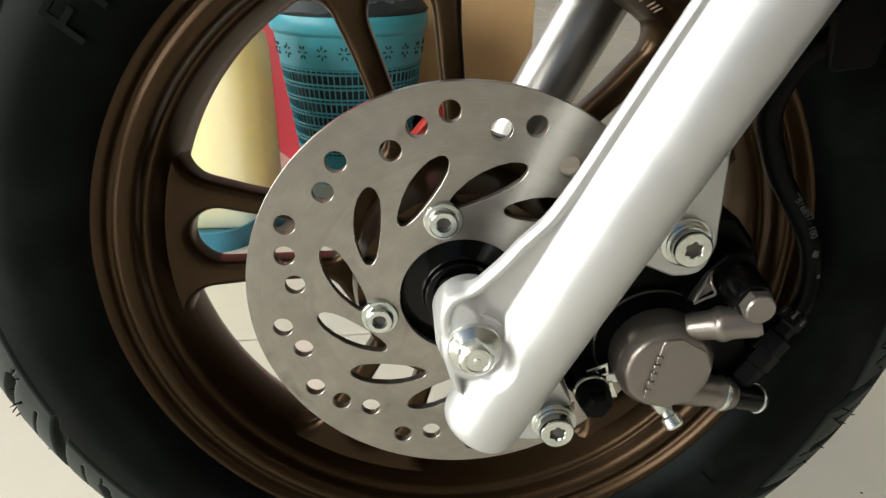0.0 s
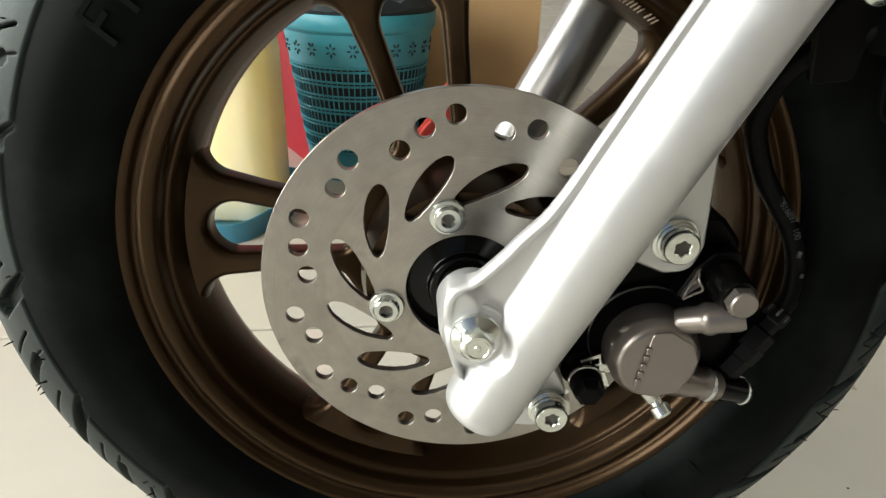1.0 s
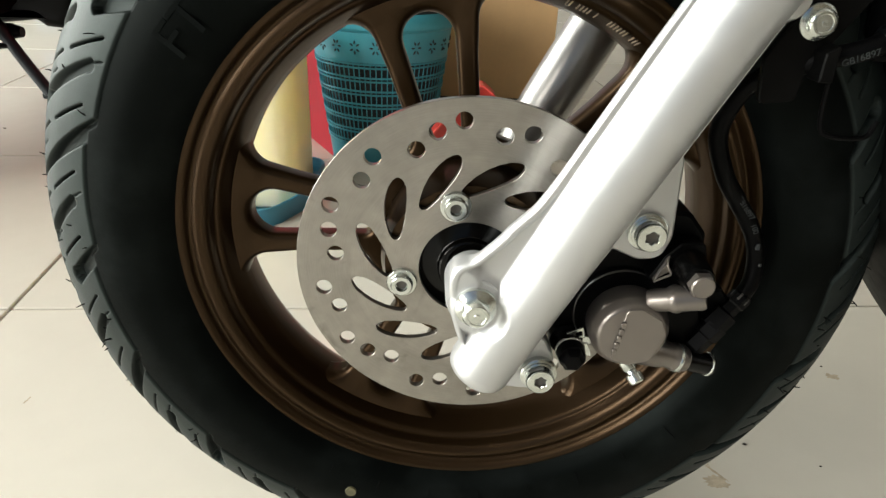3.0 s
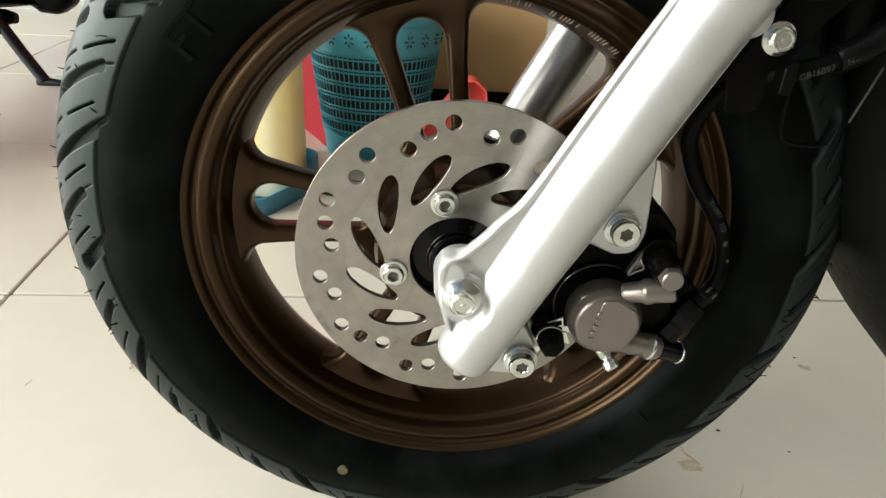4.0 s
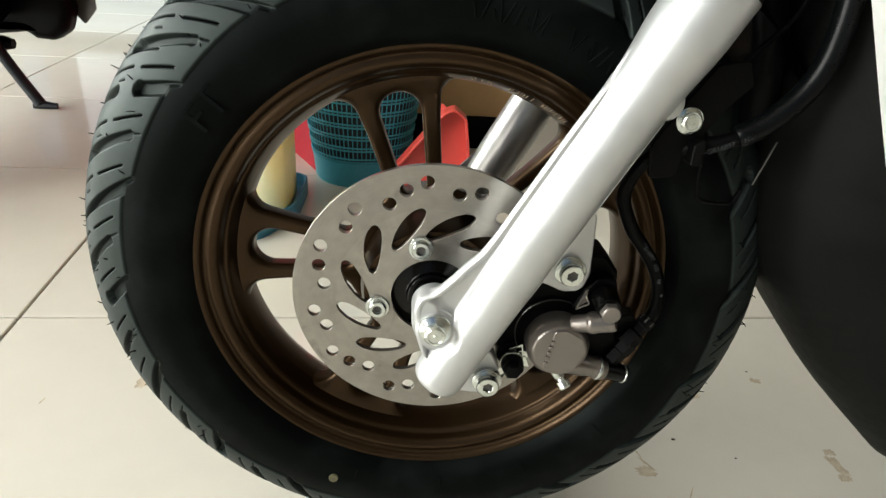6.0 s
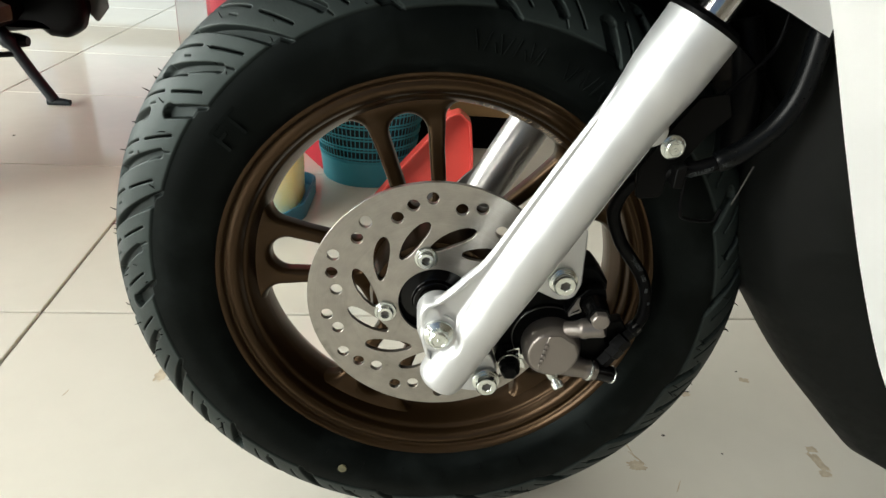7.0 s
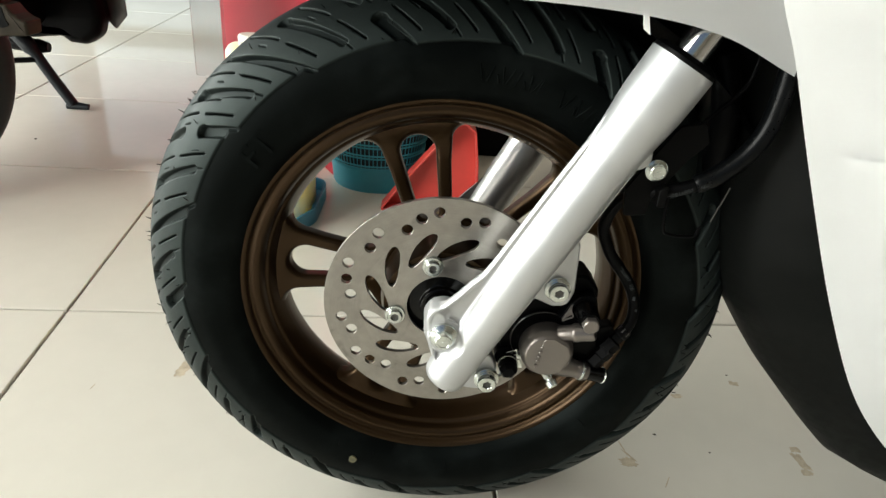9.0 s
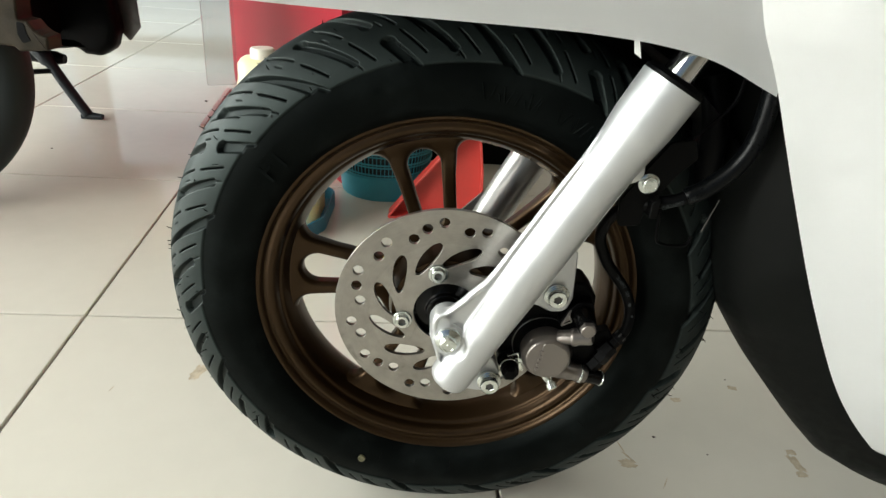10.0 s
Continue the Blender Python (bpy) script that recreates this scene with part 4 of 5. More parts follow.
    plate(bm, [(0.0938, 0.2571), (0.0975, 0.2603), (0.1009, 0.2628), (0.0992, 0.2667), (0.0978, 0.2652)], [], -0.0772, -0.0740, 0, 0.0)
    part("gusset", bm, M_CALIPER, cal, "pin gusset face, its edge highlight built as bright beads")
    # lighter ring imitates the highlight on the black shoulder's edge
    bm = bmesh.new()
    lathe(bm, [(0.0249, -0.0672), (0.0255, -0.0676), (0.0260, -0.0668), (0.0252, -0.0664)], 64, "y", (0.0832, 0, 0.2315), True)
    part("shoulder_highlight", bm, M_SEAL, cal, "grey ring standing in for the shoulder's edge highlight")
    # lower slide pin boot
    bm = bmesh.new()
    lathe(bm, [(0.0100, -0.052), (0.0098, -0.066), (0.0080, -0.0675), (0.0076, -0.080), (0.0072, -0.0835)], 32, "y", (0.0565, 0, 0.2115))
    lathe(bm, [(0.0074, -0.0830), (0.0070, -0.0855), (0.0048, -0.0880), (0.0030, -0.0882)], 6, "y", (0.0562, 0, 0.2112))
    part("pin_boot", bm, M_BLACK, cal, "black rubber slide-pin boot")
    bm = bmesh.new()
    lathe(bm, [(0.0076, -0.0745), (0.0082, -0.0750), (0.0082, -0.0762), (0.0076, -0.0768)], 32, "y", (0.0565, 0, 0.2115), True)
    part("boot_ring", bm, M_ZINC, cal)
    bm = bmesh.new()
    plate(bm, rounded([(0.0535, 0.2198), (0.0632, 0.2244), (0.0645, 0.2178), (0.0602, 0.2162)], 0.0006, 3), [rounded([(0.0585, 0.2200), (0.0622, 0.2220), (0.0628, 0.2188), (0.0605, 0.2178)], 0.0004, 2)], -0.0728, -0.0716, 0.0003, 0.0)
    plate(bm, rounded([(0.0606, 0.2140), (0.0662, 0.2146), (0.0698, 0.2056), (0.0632, 0.2072)], 0.0006, 3), [], -0.0735, -0.0722, 0.0003, 0.0)
    box(bm, 0.0628, 0.0690, -0.0728, -0.0650, 0.2135, 0.2185, 0.0004, 1)
    part("pad_spring", bm, M_ZINC, cal, "bent spring steel pad clip")
    # mounting bolts
    for x, z in ((0.0862, 0.2845), (0.0405, 0.1958)):
        bm = bmesh.new()
        lathe(bm, [(0.0102, -0.074), (0.0102, -0.0777), (0.0090, -0.0787)], 32, "y", (x, 0, z))
        lathe(bm, [(0.0088, -0.0784), (0.0088, -0.0797), (0.0078, -0.0802), (0.0078, -0.0840), (0.0074, -0.0826)], 32, "y", (x, 0, z))
        star = [(0.0001 + (0.0040 if k % 2 else 0.0028) * math.cos(math.pi * k / 6), (0.0040 if k % 2 else 0.0028) * math.sin(math.pi * k / 6)) for k in range(12)]
        plate(bm, circle(0, 0, 0.0073, 32), [rounded(star, 0.0008, 3)], -0.0852, -0.0825, 0.0004, 0.0, place=lambda a, b, y: Vector((x + a, y, z + b)))
        mb = part("mounting_bolt", bm, M_ZINC, cal, "zinc-plated cap-head bolt")
        # shade inside the star recess, painted as a dark disc
        bm = bmesh.new()
        lathe(bm, [(0.0042, -0.0820), (0.0042, -0.0832), (0.001, -0.0832)], 20, "y", (x, 0, z))
        part("socket", bm, M_SEAL, mb, "dark disc standing in for shade in the socket")
    # clip block beside the union
    bm = bmesh.new()
    rod(bm, (0.1270, -0.0660, 0.2085), (0.1385, -0.0645, 0.2240), [(0.0050, 0), (0.0066, 0.1), (0.0066, 0.55), (0.0074, 0.6), (0.0074, 1.0)], 6)
    rod(bm, (0.1360, -0.0640, 0.2220), (0.1530, -0.0590, 0.2410), [(0.0078, 0), (0.0078, 0.42), (0.0052, 0.47), (0.0052, 0.66), (0.0060, 0.70), (0.0060, 0.92), (0.0044, 1.0)], 6)
    plate(bm, rounded([(0.1240, 0.2140), (0.1260, 0.2400), (0.1400, 0.2440), (0.1480, 0.2300), (0.1390, 0.2180)], 0.003, 4), [], -0.0600, -0.0500, 0.001, 0.0)
    part("hose_clip", bm, M_BLACK, cal, "black moulded hose clip", 30)
    bm = bmesh.new()
    rod(bm, (0.1490, -0.0602, 0.2365), (0.1522, -0.0592, 0.2400), [(0.0050, 0), (0.0054, 0.2), (0.0054, 0.8), (0.0050, 1.0)], 12)
    part("clip_ring", bm, M_SEAL, cal)


bracket_and_caliper()


def hose():
    bm = bmesh.new()
    low = spline([(0.1515, -0.0590, 0.2390), (0.1548, -0.0585, 0.2480), (0.1555, -0.0560, 0.2600), (0.1520, -0.0560, 0.2720), (0.1460, -0.0560, 0.2830), (0.1360, -0.0580, 0.2960), (0.1240, -0.062, 0.3120),
                  (0.1150, -0.066, 0.335), (0.1220, -0.072, 0.358), (0.1400, -0.0840, 0.3705), (0.1580, -0.0895, 0.3770), (0.1700, -0.0900, 0.3835)], 8)
    sweep(bm, low, 0.0046, 14)
    h = part("brake_hose", bm, M_BLACK, SCOOTER, "black rubber brake hose with faint printing")
    bm = bmesh.new()
    up = spline([(0.1640, -0.0900, 0.3800), (0.1780, -0.0905, 0.3885), (0.1930, -0.0910, 0.4045), (0.2015, -0.0910, 0.4230), (0.2045, -0.0900, 0.4470), (0.2055, -0.0860, 0.4800), (0.2070, -0.075, 0.53)], 8)
    sweep(bm, up, [0.0058, 0.0066] + [0.0066] * (len(up) - 2), 18)
    part("hose_sleeve", bm, M_RUBBER, h, "thicker black hose sleeve")
    # printing on the hose
    cu = bpy.data.curves.new("print", "FONT")
    for txt, size, at, rot in (("GB16897", 0.0042, (0.1475, -0.0945, 0.3705), (90, 0, 21)), ("NC", 0.0038, (0.1660, -0.0966, 0.3790), (90, 0, 30)),
                               ("GB16897", 0.0042, (0.1335, -0.0625, 0.2985), (90, 0, -50)), ("100", 0.0042, (0.1452, -0.0612, 0.2832), (90, 0, -62))):
        cu = bpy.data.curves.new("hose_print", "FONT")
        cu.body, cu.size, cu.extrude = txt, size, 0.00005
        tmp = new("tmp_text", cu)
        me = bpy.data.meshes.new_from_object(tmp)
        bpy.data.objects.remove(tmp)
        ob = new("hose_print", me)
        me.materials.clear()
        me.materials.append(M_INK)
        ob.matrix_world = Matrix.Translation(at) @ Matrix.Rotation(radians(-rot[2]), 4, "Y") @ Matrix.Rotation(radians(90), 4, "X")
        ob.parent = h
    bm = bmesh.new()
    box(bm, 0.1512, 0.1532, -0.0612, -0.0600, 0.2688, 0.2722, 0.0002, 1)
    box(bm, 0.1554, 0.1570, -0.0612, -0.0600, 0.2585, 0.2605, 0.0002, 1)
    part("hose_marks", bm, M_INK, h)
    # black bracket on the leg with its bolt
    bm = bmesh.new()
    plate(bm, rounded([(0.118, 0.372), (0.133, 0.398), (0.146, 0.4180), (0.163, 0.4220), (0.168, 0.408), (0.156, 0.395), (0.149, 0.384), (0.1445, 0.377), (0.138, 0.372), (0.136, 0.354), (0.120, 0.352)], 0.003, 3), [], -0.0870, -0.0840, 0.0006, 0.0)
    plate(bm, rounded([(0.1385, 0.3640), (0.1445, 0.3640), (0.1445, 0.3800), (0.1385, 0.3760)], 0.001, 3), [], -0.0965, -0.0860, 0.0006, 0.0)
    br = part("hose_bracket", bm, M_BRACKET, SCOOTER, "black pressed-steel hose bracket")
    bm = bmesh.new()
    hexhead(bm, (0.1363, -0.0872, 0.3874), (0, -1, 0), 0.0058, 0.0046, 0.0078, 0.0014)
    part("bracket_bolt", bm, M_ZINC, br, "zinc-plated flange bolt", 28)
    bm = bmesh.new()
    lathe(bm, [(0.0150, -0.070), (0.0120, -0.080), (0.0098, -0.0880), (0.0085, -0.0905), (0.004, -0.0912)], 28, "y", (0.1215, 0, 0.3965))
    part("bracket_boss", bm, M_SILVER, SCOOTER, "silver cast boss for the hose bracket")
    # wire loop and strap behind the hose
    bm = bmesh.new()
    sweep(bm, spline([(0.150, -0.084, 0.370), (0.152, -0.083, 0.345), (0.158, -0.082, 0.338), (0.176, -0.080, 0.337), (0.180, -0.080, 0.345)], 6), 0.0012, 8)
    part("wire_loop", bm, M_BLACK, br)
    bm = bmesh.new()
    sweep(bm, spline([(0.158, -0.084, 0.418), (0.170, -0.083, 0.430), (0.186, -0.080, 0.4480), (0.19, -0.078, 0.47)], 6), 0.0014, 8)
    part("wire_guide", bm, M_BLACK, br)
    bm = bmesh.new()
    sweep(bm, spline([(0.1930, -0.0810, 0.3760), (0.1900, -0.0806, 0.3640), (0.1862, -0.0800, 0.3490)], 6), 0.0006, 8)
    part("strap", bm, M_SEAL, br)
    bm = bmesh.new()
    sweep(bm, spline([(0.178, -0.050, 0.46), (0.186, -0.055, 0.43), (0.192, -0.05, 0.40), (0.200, -0.035, 0.37)], 8), 0.0100, 10)
    part("cable_loom", bm, M_BLACK, SCOOTER, "black cable loom behind the fork")


hose()

# ---- things on the floor behind the wheel ----


def basket():
    cx, cy = -0.124, 0.872
    b = thing("waste_basket", "round teal plastic lattice waste basket with black liner", "basket", (cx, cy, 0))
    rad = lambda z: 0.093 + (0.131 - 0.093) * z / 0.275
    bm = bmesh.new()
    lathe(bm, [(0.084, 0.003), (0.0920, 0.0), (0.0942, 0.004), (rad(0.052), 0.052), (rad(0.052) - 0.003, 0.054), (0.087, 0.006)], 72, "z", (cx, cy, 0), True)
    part("base_band", bm, M_TEAL, b)
    bm = bmesh.new()
    lathe(bm, [(rad(0.205), 0.205), (rad(0.255), 0.255), (0.1325, 0.258), (0.1345, 0.262), (0.1345, 0.282), (0.132, 0.285), (0.1285, 0.282), (rad(0.21) - 0.003, 0.206)], 72, "z", (cx, cy, 0), True)
    part("rim_band", bm, M_TEAL, b)
    for i in range(14):
        z = 0.0555 + 0.0235 * (i // 2) + (0.0062 if i % 2 else 0.0)
        r = rad(z)
        bm = bmesh.new()
        h = 0.0034
        lathe(bm, [(r - 0.001, z - h / 2), (r + 0.0012, z - h / 2 + 0.0006), (r + 0.0012, z + h / 2 - 0.0006), (r - 0.001, z + h / 2)], 72, "z", (cx, cy, 0), True)
        part("hoop", bm, M_TEAL, b)
    bm = bmesh.new()
    for k in range(76):
        a = 2 * math.pi * k / 76
        p, q = [(Vector((cx + (rad(z) - 0.0012) * math.cos(a), cy + (rad(z) - 0.0012) * math.sin(a), z))) for z in (0.05, 0.207)]
        sweep(bm, [p, q], 0.0013, 4)
    part("lattice", bm, M_TEAL, b)
    for k in range(22):
        bm = bmesh.new()
        a0 = 2 * math.pi * (k + 0.5) / 22
        for q in range(6):
            t = 2 * math.pi * q / 6 + (k % 2) * 0.5
            da, dz = 0.0065 * math.cos(t) / 0.126, 0.0085 * math.sin(t)
            z = 0.2305 + dz
            a = a0 + da
            o = Vector((cx + (rad(z) + 0.0004) * math.cos(a), cy + (rad(z) + 0.0004) * math.sin(a), z))
            e = (Vector((-math.sin(a), math.cos(a), 0)) * math.cos(t) + Vector((0, 0, 1)) * math.sin(t)) * 0.0034
            sweep(bm, [o - e, o - e * 0.3, o + e * 0.3, o + e], [0.0004, 0.0015, 0.0015, 0.0004], 6)
        part("flower_opening", bm, M_DARKIN, b)
    bm = bmesh.new()
    rnd = random.Random(2)
    rings = lathe(bm, [(0.080, 0.006), (rad(0.06) - 0.006, 0.06), (rad(0.2) - 0.006, 0.2), (0.1245, 0.27), (0.132, 0.292), (0.118, 0.305), (0.07, 0.296), (0.02, 0.30)], 48, "z", (cx, cy, 0))
    for ring in rings[4:]:
        for v in ring:
            v.co += Vector((rnd.uniform(-1, 1), rnd.uniform(-1, 1), rnd.uniform(-1, 1))) * 0.004
    part("bin_liner", bm, M_DARKIN, b, "crumpled black bin liner")


def jerrycan():
    b = thing("plastic_drum", "pale yellow plastic drum standing in a blue tray", "drum", (-0.32, 0.64, 0.006))
    bm = bmesh.new()
    def lay(w, d, r, z, slip=0.0):
        return [bm.verts.new((-0.301 + slip + x, 0.665 + y, z)) for x, y in rounded([(-w, -d), (w, -d), (w, d), (-w, d)], r, 8)]
    rows = [lay(*q) for q in ((0.067, 0.078, 0.03, 0.007), (0.069, 0.085, 0.04, 0.012), (0.069, 0.085, 0.04, 0.240), (0.067, 0.082, 0.04, 0.262), (0.063, 0.073, 0.04, 0.284, -0.002), (0.047, 0.05, 0.03, 0.303, -0.022), (0.030, 0.030, 0.02, 0.310, -0.036))]
    for p, q in zip(rows, rows[1:]):
        for i in range(len(p)):
            j = (i + 1) % len(p)
            bm.faces.new((p[i], p[j], q[j], q[i]))
    bm.faces.new(rows[0])
    bm.faces.new(rows[-1])
    part("body", bm, M_YELLOW, b)
    bm = bmesh.new()
    lathe(bm, [(0.022, 0.306), (0.022, 0.324), (0.019, 0.328), (0.008, 0.328)], 32, "z", (-0.331, 0.665, 0))
    part("cap", bm, M_JUG, b, "off-white screw cap")
    c = thing("tray", "low blue plastic tray on the tiled floor", "tray", (-0.35, 0.63, 0))
    bm = bmesh.new()
    put = lambda a, d, y: Vector((a, d, y))
    out = rounded([(-0.385, 0.50), (-0.264, 0.52), (-0.216, 0.62), (-0.216, 0.78), (-0.385, 0.78)], [0.04, 0.06, 0.05, 0.04, 0.04], 6)
    plate(bm, out, [], 0.005, 0.0, 0.001, 0, place=put)
    plate(bm, out, [offset(out, -0.004)], 0.030, 0.003, 0.001, 0, place=put)
    part("tray_shell", bm, M_BLUE, c)


def scoop():
    b = thing("dustpan", "red plastic dustpan standing upright beside the basket", "dustpan", (0.0, 0.72, 0))
    bm = bmesh.new()
    shape = rounded([(-0.105, 0.0), (0.092, 0.0), (0.086, 0.110), (0.077, 0.172), (0.055, 0.190), (0.036, 0.182), (-0.045, 0.082)], [0.004, 0.006, 0.02, 0.012, 0.012, 0.01, 0.01], 5)
    plate(bm, shape, [], 0.728, 0.732, 0.0008, 0.0)
    part("pan", bm, M_RED, b)
    bm = bmesh.new()
    plate(bm, shape, [offset(shape, -0.004)], 0.695, 0.728, 0.0008, 0.0)
    part("side_wall", bm, M_RED, b)
    bm = bmesh.new()
    sweep(bm, spline([(0.03, 0.74, 0.18), (0.035, 0.765, 0.14), (0.02, 0.775, 0.07), (0.0, 0.76, 0.01)], 6), 0.010, 12)
    part("handle", bm, M_RED, b)


def carton():
    b = thing("cardboard_box", "plain brown cardboard box on a black plinth", "box", (0.09, 1.2, 0.077))
    bm = bmesh.new()
    box(bm, -0.06, 0.232, 1.085, 1.36, 0.077, 0.42, 0.003)
    part("carton", bm, M_CARD, b)
    bm = bmesh.new()
    box(bm, -0.058, 0.230, 1.086, 1.22, 0.421, 0.424)
    box(bm, -0.058, 0.230, 1.223, 1.358, 0.421, 0.424)
    part("lid_flap", bm, M_CARD, b)
    p = thing("plinth", "low black plinth on the tiled floor", "plinth", (0.09, 1.2, 0))
    bm = bmesh.new()
    box(bm, -0.07, 0.200, 1.075, 1.37, 0.0, 0.075, 0.004)
    part("block", bm, M_BLACK, p)


def board():
    b = thing("display_board", "upright glossy red display board on the floor", "board", (-0.5, 1.45, 0))
    bm = bmesh.new()
    d = Vector((-0.735 + 0.20, 1.84 - 0.86, 0)).normalized()
    nrm = Vector((-d.y, d.x, 0))
    o = Vector((-0.735, 1.84, 0))
    put = lambda a, h, y: o - d * a + nrm * y + Vector((0, 0, h))
    plate(bm, rounded([(0, 0.0), (1.1, 0.0), (1.1, 0.95), (0, 0.95)], 0.01, 4), [], -0.012, 0.012, 0.002, 0, place=put)
    part("panel", bm, M_BOARD, b)
    # thin slab coloured as the board's red reflection on the tiles
    bm = bmesh.new()
    plate(bm, rounded([(-0.720, 1.68), (-0.662, 1.235), (-0.646, 1.235), (-0.700, 1.66)], 0.005, 4), [], 0.008, 0.0, 0.002, 0, place=lambda a, d, y: Vector((a, d, y)))
    part("reflection_strip", bm, M_REDREFLECTION, b, "dull red strip standing in for the board's floor reflection")
    g = thing("acrylic_sheet", "clear acrylic sheet standing beside the red board", "sheet", (-0.78, 1.76, 0))
    bm = bmesh.new()
    put2 = lambda a, h, y: Vector((-0.792 + a, 1.70 + 0.6 * a + y, h))
    plate(bm, rounded([(0, 0.0), (0.09, 0.0), (0.09, 0.5), (0.0, 0.5)], 0.012, 4), [], 0.0, 0.004, 0.0006, 0, place=put2)
    pane = part("pane", bm, M_GLASS, g)
    pane.visible_shadow = False


board()


def other_scooter():
    s = thing("scooter", "second dark scooter resting on its side stand", "scooter", (-1.1, 1.1, 0))
    # rear wheel seen from behind and the side
    ax = Matrix.Rotation(radians(18), 3, "Z")
    c = Vector((-1.004, 0.60, 0.262))
    bm = bmesh.new()
    prof = [(0.185, -0.034), (0.205, -0.043), (0.228, -0.046), (0.246, -0.038), (0.258, -0.020), (0.262, 0.0), (0.258, 0.020), (0.246, 0.038), (0.228, 0.046), (0.205, 0.043), (0.185, 0.034)]
    lathe(bm, prof, 96, "y", c, True, ax)
    part("rear_tyre", bm, M_DUSTY, s, "dusty grey-black rear tyre")
    bm = bmesh.new()
    lathe(bm, [(0.186, -0.033), (0.178, -0.036), (0.168, -0.020), (0.05, -0.014), (0.05, 0.014), (0.168, 0.020), (0.178, 0.036), (0.186, 0.033)], 64, "y", c, True, ax)
    part("rear_rim", bm, M_BLACKGLOSS, s)
    bm = bmesh.new()
    put = lambda a, h, y: Vector((a, 1.36 + y, h))
    pillow(bm, rounded([(-1.45, 0.40), (-1.45, 0.17), (-1.085, 0.166), (-1.005, 0.176), (-0.985, 0.160), (-0.941, 0.157), (-0.902, 0.182), (-0.884, 0.233), (-0.893, 0.31), (-0.91, 0.40)], [0.01, 0.01, 0.02, 0.02, 0.01, 0.03, 0.04, 0.04, 0.03, 0.01], 5), -0.06, -0.012, 0.024, put)
    rod(bm, (-1.13, 1.27, 0.16), (-1.02, 1.27, 0.152), [(0.012, 0), (0.018, 0.2), (0.018, 0.8), (0.012, 1.0)], 20)
    part("engine_case", bm, M_BLACK, s)
    # mostly hidden case, added so that it shades the floor beside it
    bm = bmesh.new()
    pillow(bm, rounded([(0.64, 0.24), (0.80, 0.20), (1.25, 0.20), (1.34, 0.24), (1.34, 0.42), (0.90, 0.40), (0.64, 0.34)], 0.03, 5), -1.21, -1.03, 0.03, lambda a, h, y: Vector((y, a, h)))
    part("transmission_case", bm, M_BLACK, s)
    bm = bmesh.new()
    plate(bm, rounded([(-0.925, 0.34), (-0.912, 0.250), (-0.905, 0.228), (-0.877, 0.195), (-0.843, 0.234), (-0.846, 0.34)], [0.002, 0.01, 0.01, 0.006, 0.008, 0.002], 4), [], -0.004, 0.0, 0.001, 0, place=put)
    part("mud_flap", bm, M_SEAL, s, "scuffed grey plastic mud flap")
    bm = bmesh.new()
    put3 = lambda a, h, y: Vector((a, 0.53 + y, h))
    pillow(bm, rounded([(-0.86, 0.41), (-0.86, 0.330), (-0.705, 0.328), (-0.686, 0.327), (-0.679, 0.320), (-0.633, 0.3235), (-0.631, 0.3445), (-0.640, 0.3475), (-0.649, 0.354), (-0.658, 0.367), (-0.672, 0.368), (-0.668, 0.41)],
                       [0.005, 0.01, 0.01, 0.004, 0.004, 0.003, 0.003, 0.004, 0.004, 0.003, 0.004, 0.005], 4), 0.0, 0.04, 0.004, put3)
    cover = part("drive_cover", bm, M_CASE, s, "cream-silver cast drive cover")
    bm = bmesh.new()
    plate(bm, rounded([(-0.674, 0.3665), (-0.663, 0.364), (-0.661, 0.346), (-0.656, 0.338), (-0.670, 0.333), (-0.676, 0.347)], 0.003, 3), [], -0.0012, 0.004, 0.0003, 0, place=put3)
    part("slot", bm, M_BLACK, cover)
    bm = bmesh.new()
    sweep(bm, spline([(-1.10, 1.27, 0.185), (-1.055, 1.25, 0.150), (-1.015, 1.245, 0.085), (-0.968, 1.24, 0.012)], 6), [0.020] * 7 + [0.0138] * 12, 12)
    sweep(bm, [(-0.985, 1.24, 0.009), (-0.960, 1.24, 0.010), (-0.928, 1.24, 0.008)], [0.010, 0.011, 0.008], 10, 0.8)
    part("side_stand", bm, M_STAND, s, "worn blue-grey steel side stand")
    bm = bmesh.new()
    sweep(bm, [(-1.16, 1.20, 0.120), (-1.045, 1.24, 0.125)], 0.007, 8)
    part("stand_bar", bm, M_BLACK, s)
    bm = bmesh.new()
    pillow(bm, rounded([(-1.75, 0.50), (-1.60, 0.42), (-0.95, 0.385), (-0.82, 0.50), (-0.86, 0.72), (-1.10, 0.80), (-1.60, 0.78)], 0.06, 6), -0.13, 0.13, 0.07, put)
    part("body_panel", bm, M_COWL, s, "dark plastic side panels")
    # block out of view, added to shade the floor and darken its reflection
    bm = bmesh.new()
    pillow(bm, rounded([(0.66, 0.52), (0.80, 0.47), (1.20, 0.45), (1.36, 0.48), (1.38, 0.64), (1.10, 0.70), (0.72, 0.64)], 0.05, 6), -1.20, -0.90, 0.07, lambda a, h, y: Vector((y, a, h)))
    part("unseen_tail", bm, M_COWL, s, "unseen dark tail block, added to shade the floor")


other_scooter()


basket()
jerrycan()
scoop()
carton()

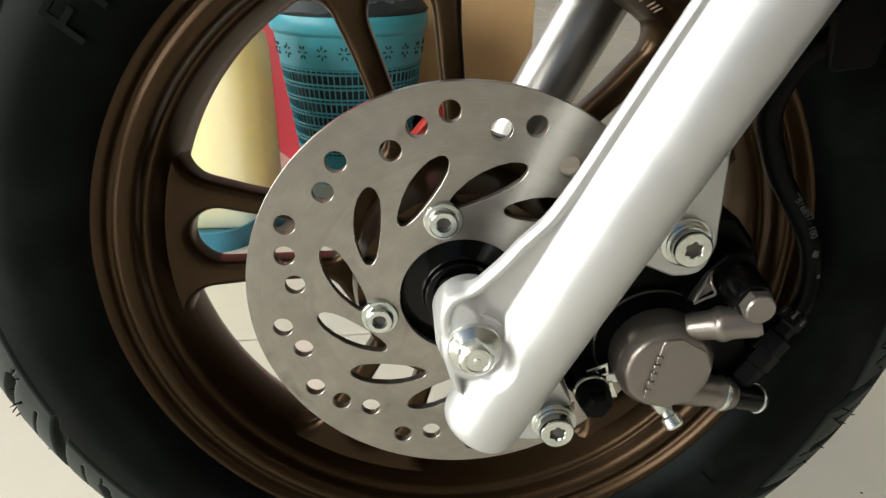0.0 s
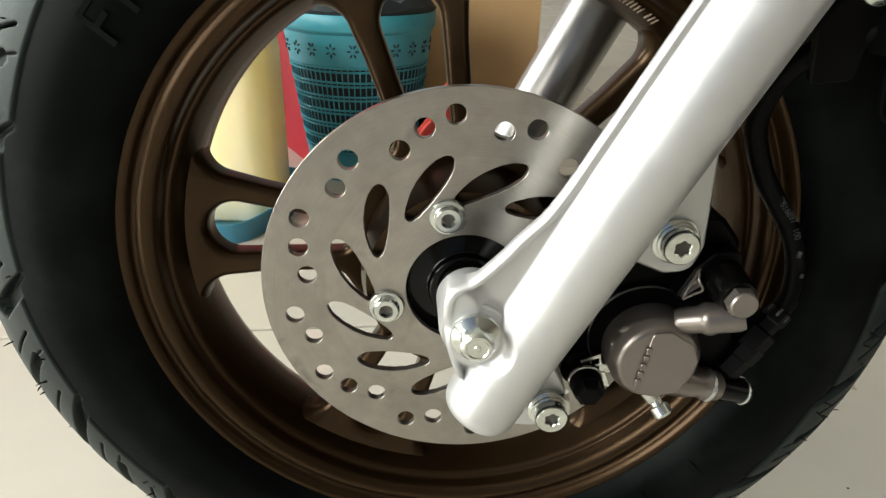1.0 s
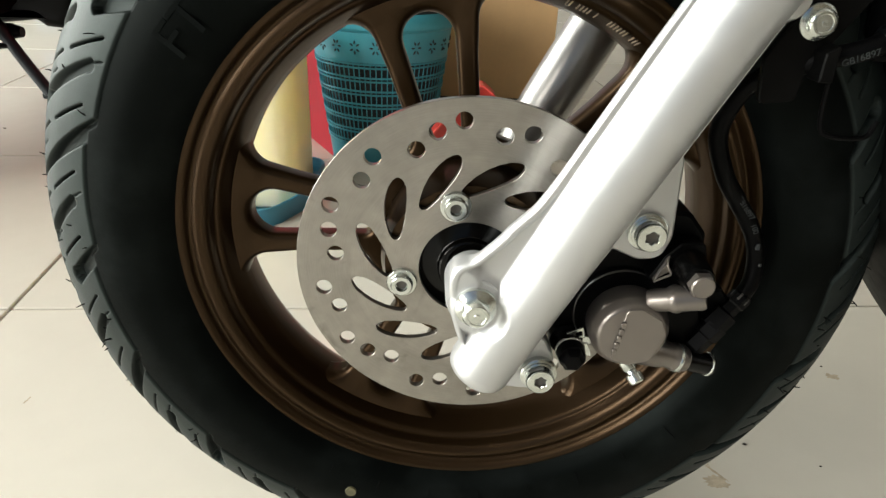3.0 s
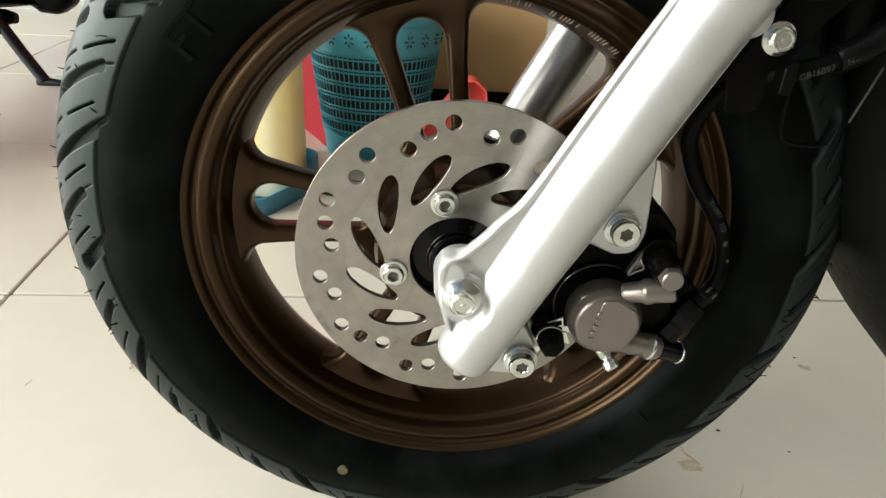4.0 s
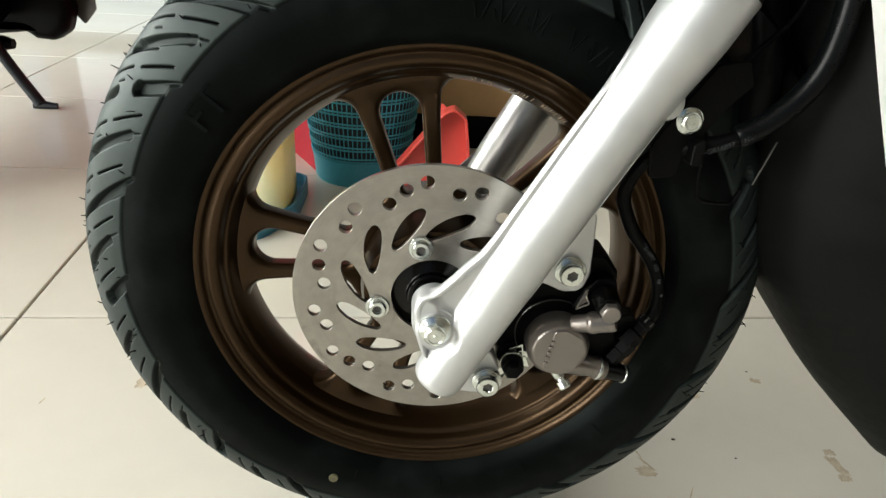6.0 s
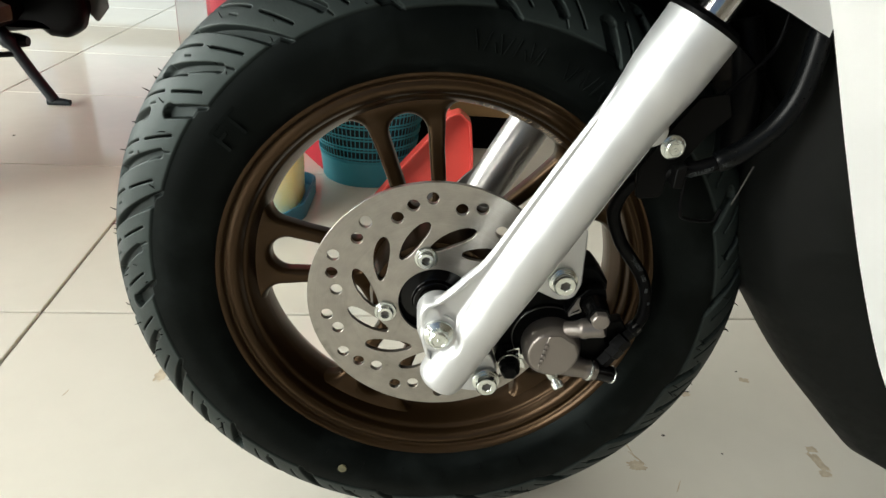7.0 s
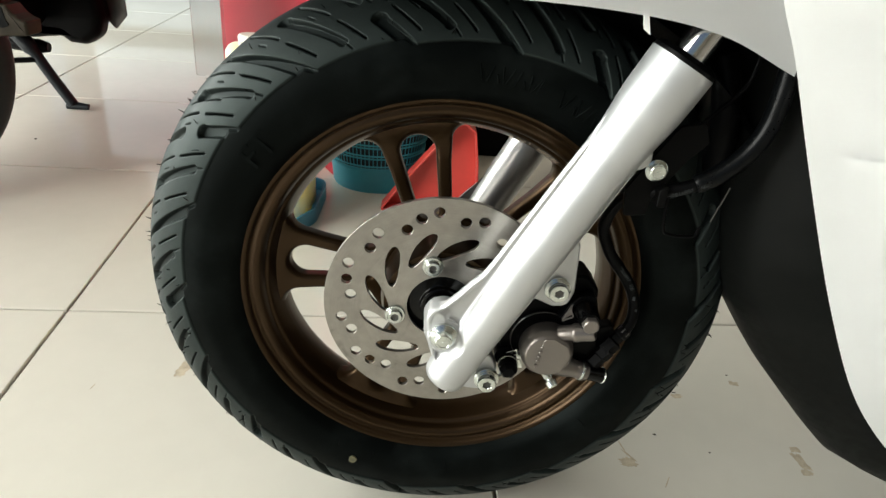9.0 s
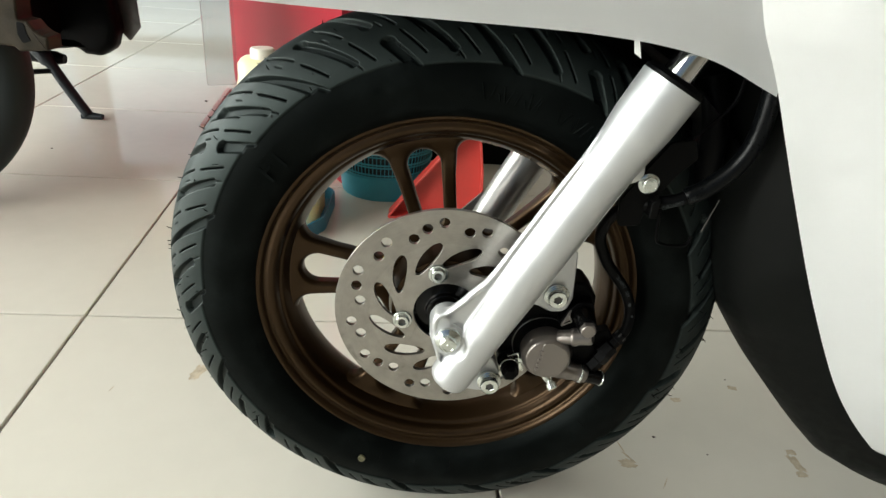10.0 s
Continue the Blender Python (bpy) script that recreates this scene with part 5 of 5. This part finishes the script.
# ---- dirt on the floor ----
def dirt():
    rnd = random.Random(11)
    M_STAIN = mat("brown_residue", (0.47, 0.40, 0.30), 0.16, 0, 0.35, 90, 0.2, 300)
    M_SPECK = mat("dark_grit", (0.04, 0.03, 0.025), 0.7, 0, 0.2, 200)
    def residue(x, y, w, h, turn, hollow=0.0, ragged=0.35):
        """A patch of old tape glue; hollow leaves only its outline."""
        bm = bmesh.new()
        c, s = math.cos(radians(turn)), math.sin(radians(turn))
        put = lambda u, v, z: bm.verts.new((x + u * c - v * s, y + u * s + v * c, z))
        n, rows = 36, []
        rim = [rnd.uniform(1 - ragged, 1.08) for _ in range(n)]
        for share, z in ((1.0, 0.0001), (0.9, 0.0002), (max(hollow, 0.02), 0.0002), (max(hollow - 0.04, 0.01), 0.0001)):
            row = []
            for k in range(n):
                a = 2 * math.pi * k / n
                q = rim[k] * share / max(abs(math.cos(a)), abs(math.sin(a))) ** 0.7
                row.append(put(w / 2 * q * math.cos(a), h / 2 * q * math.sin(a), z))
            rows.append(row)
        for p, q in zip(rows, rows[1:]):
            for k in range(n):
                bm.faces.new((p[k], p[(k + 1) % n], q[(k + 1) % n], q[k]))
        part("tape_residue", bm, M_STAIN, FLOOR, "brown tape residue stuck to the tile", 0)

    for row in ((0.226, 0.070, 0.030, 0.0022, -75), (0.232, 0.050, 0.024, 0.0030, -55), (0.229, 0.039, 0.022, 0.016, 10, 0.0), (0.324, 0.160, 0.016, 0.010, 0, 0.0), (0.413, 0.193, 0.014, 0.010, -15, 0.0),
                (0.437, 0.072, 0.014, 0.010, 0, 0.0), (0.435, 0.052, 0.013, 0.032, 12, 0.0), (0.433, 0.036, 0.016, 0.010, 5, 0.0),
                (-0.307, 0.161, 0.016, 0.036, -12, 0.0), (-0.302, 0.185, 0.012, 0.003, 60), (-0.40, 0.12, 0.012, 0.002, 80), (0.265, 0.012, 0.020, 0.0015, 60)):
        residue(*row)
    for x, y, r in ((0.2725, 0.0855, 0.0016), (0.41, 0.21, 0.0012), (-0.733, 1.504, 0.0040), (-0.93, 0.98, 0.0025), (-0.56, 0.02, 0.0012), (0.33, 0.06, 0.001)):
        bm = bmesh.new()
        bmesh.ops.create_icosphere(bm, subdivisions=1, radius=r, matrix=Matrix.Translation((x, y, r * 0.4)) @ Matrix.Diagonal((1.5, 1, 0.5, 1)))
        part("grit", bm, M_SPECK, FLOOR, "dark speck of grit", 0)


dirt()

# ---- floor tiles ----
def tiles():
    size, gap = 0.555, 0.004
    us, vs = Vector((math.cos(radians(3.6)), math.sin(radians(3.6)))), Vector((-math.sin(radians(5.0)), math.cos(radians(5.0))))
    me = None
    for i in range(-8, 8):
        for j in range(-7, 12):
            p = Vector((-0.509, 0.279)) + us * (i + 0.5) * size + vs * (j + 0.5) * 0.551
            if not (-4.8 < p.x < 4.8 and -3.8 < p.y < 6.8):
                continue
            if me is None:
                bm = bmesh.new()
                h = size / 2 - gap / 2
                box(bm, -h, h, -h, h, -0.006, 0.0, 0.0012, 1)
                for v in bm.verts:
                    w = us * v.co.x + vs * v.co.y * 0.551 / size
                    v.co.x, v.co.y = w.x, w.y
                ob = part("floor_tile", bm, M_TILE, FLOOR, "", 0)
                me = ob.data
            else:
                ob = new("floor_tile", me)
                ob.parent = FLOOR
            ob.matrix_world = Matrix.Translation((p.x, p.y, 0))


tiles()
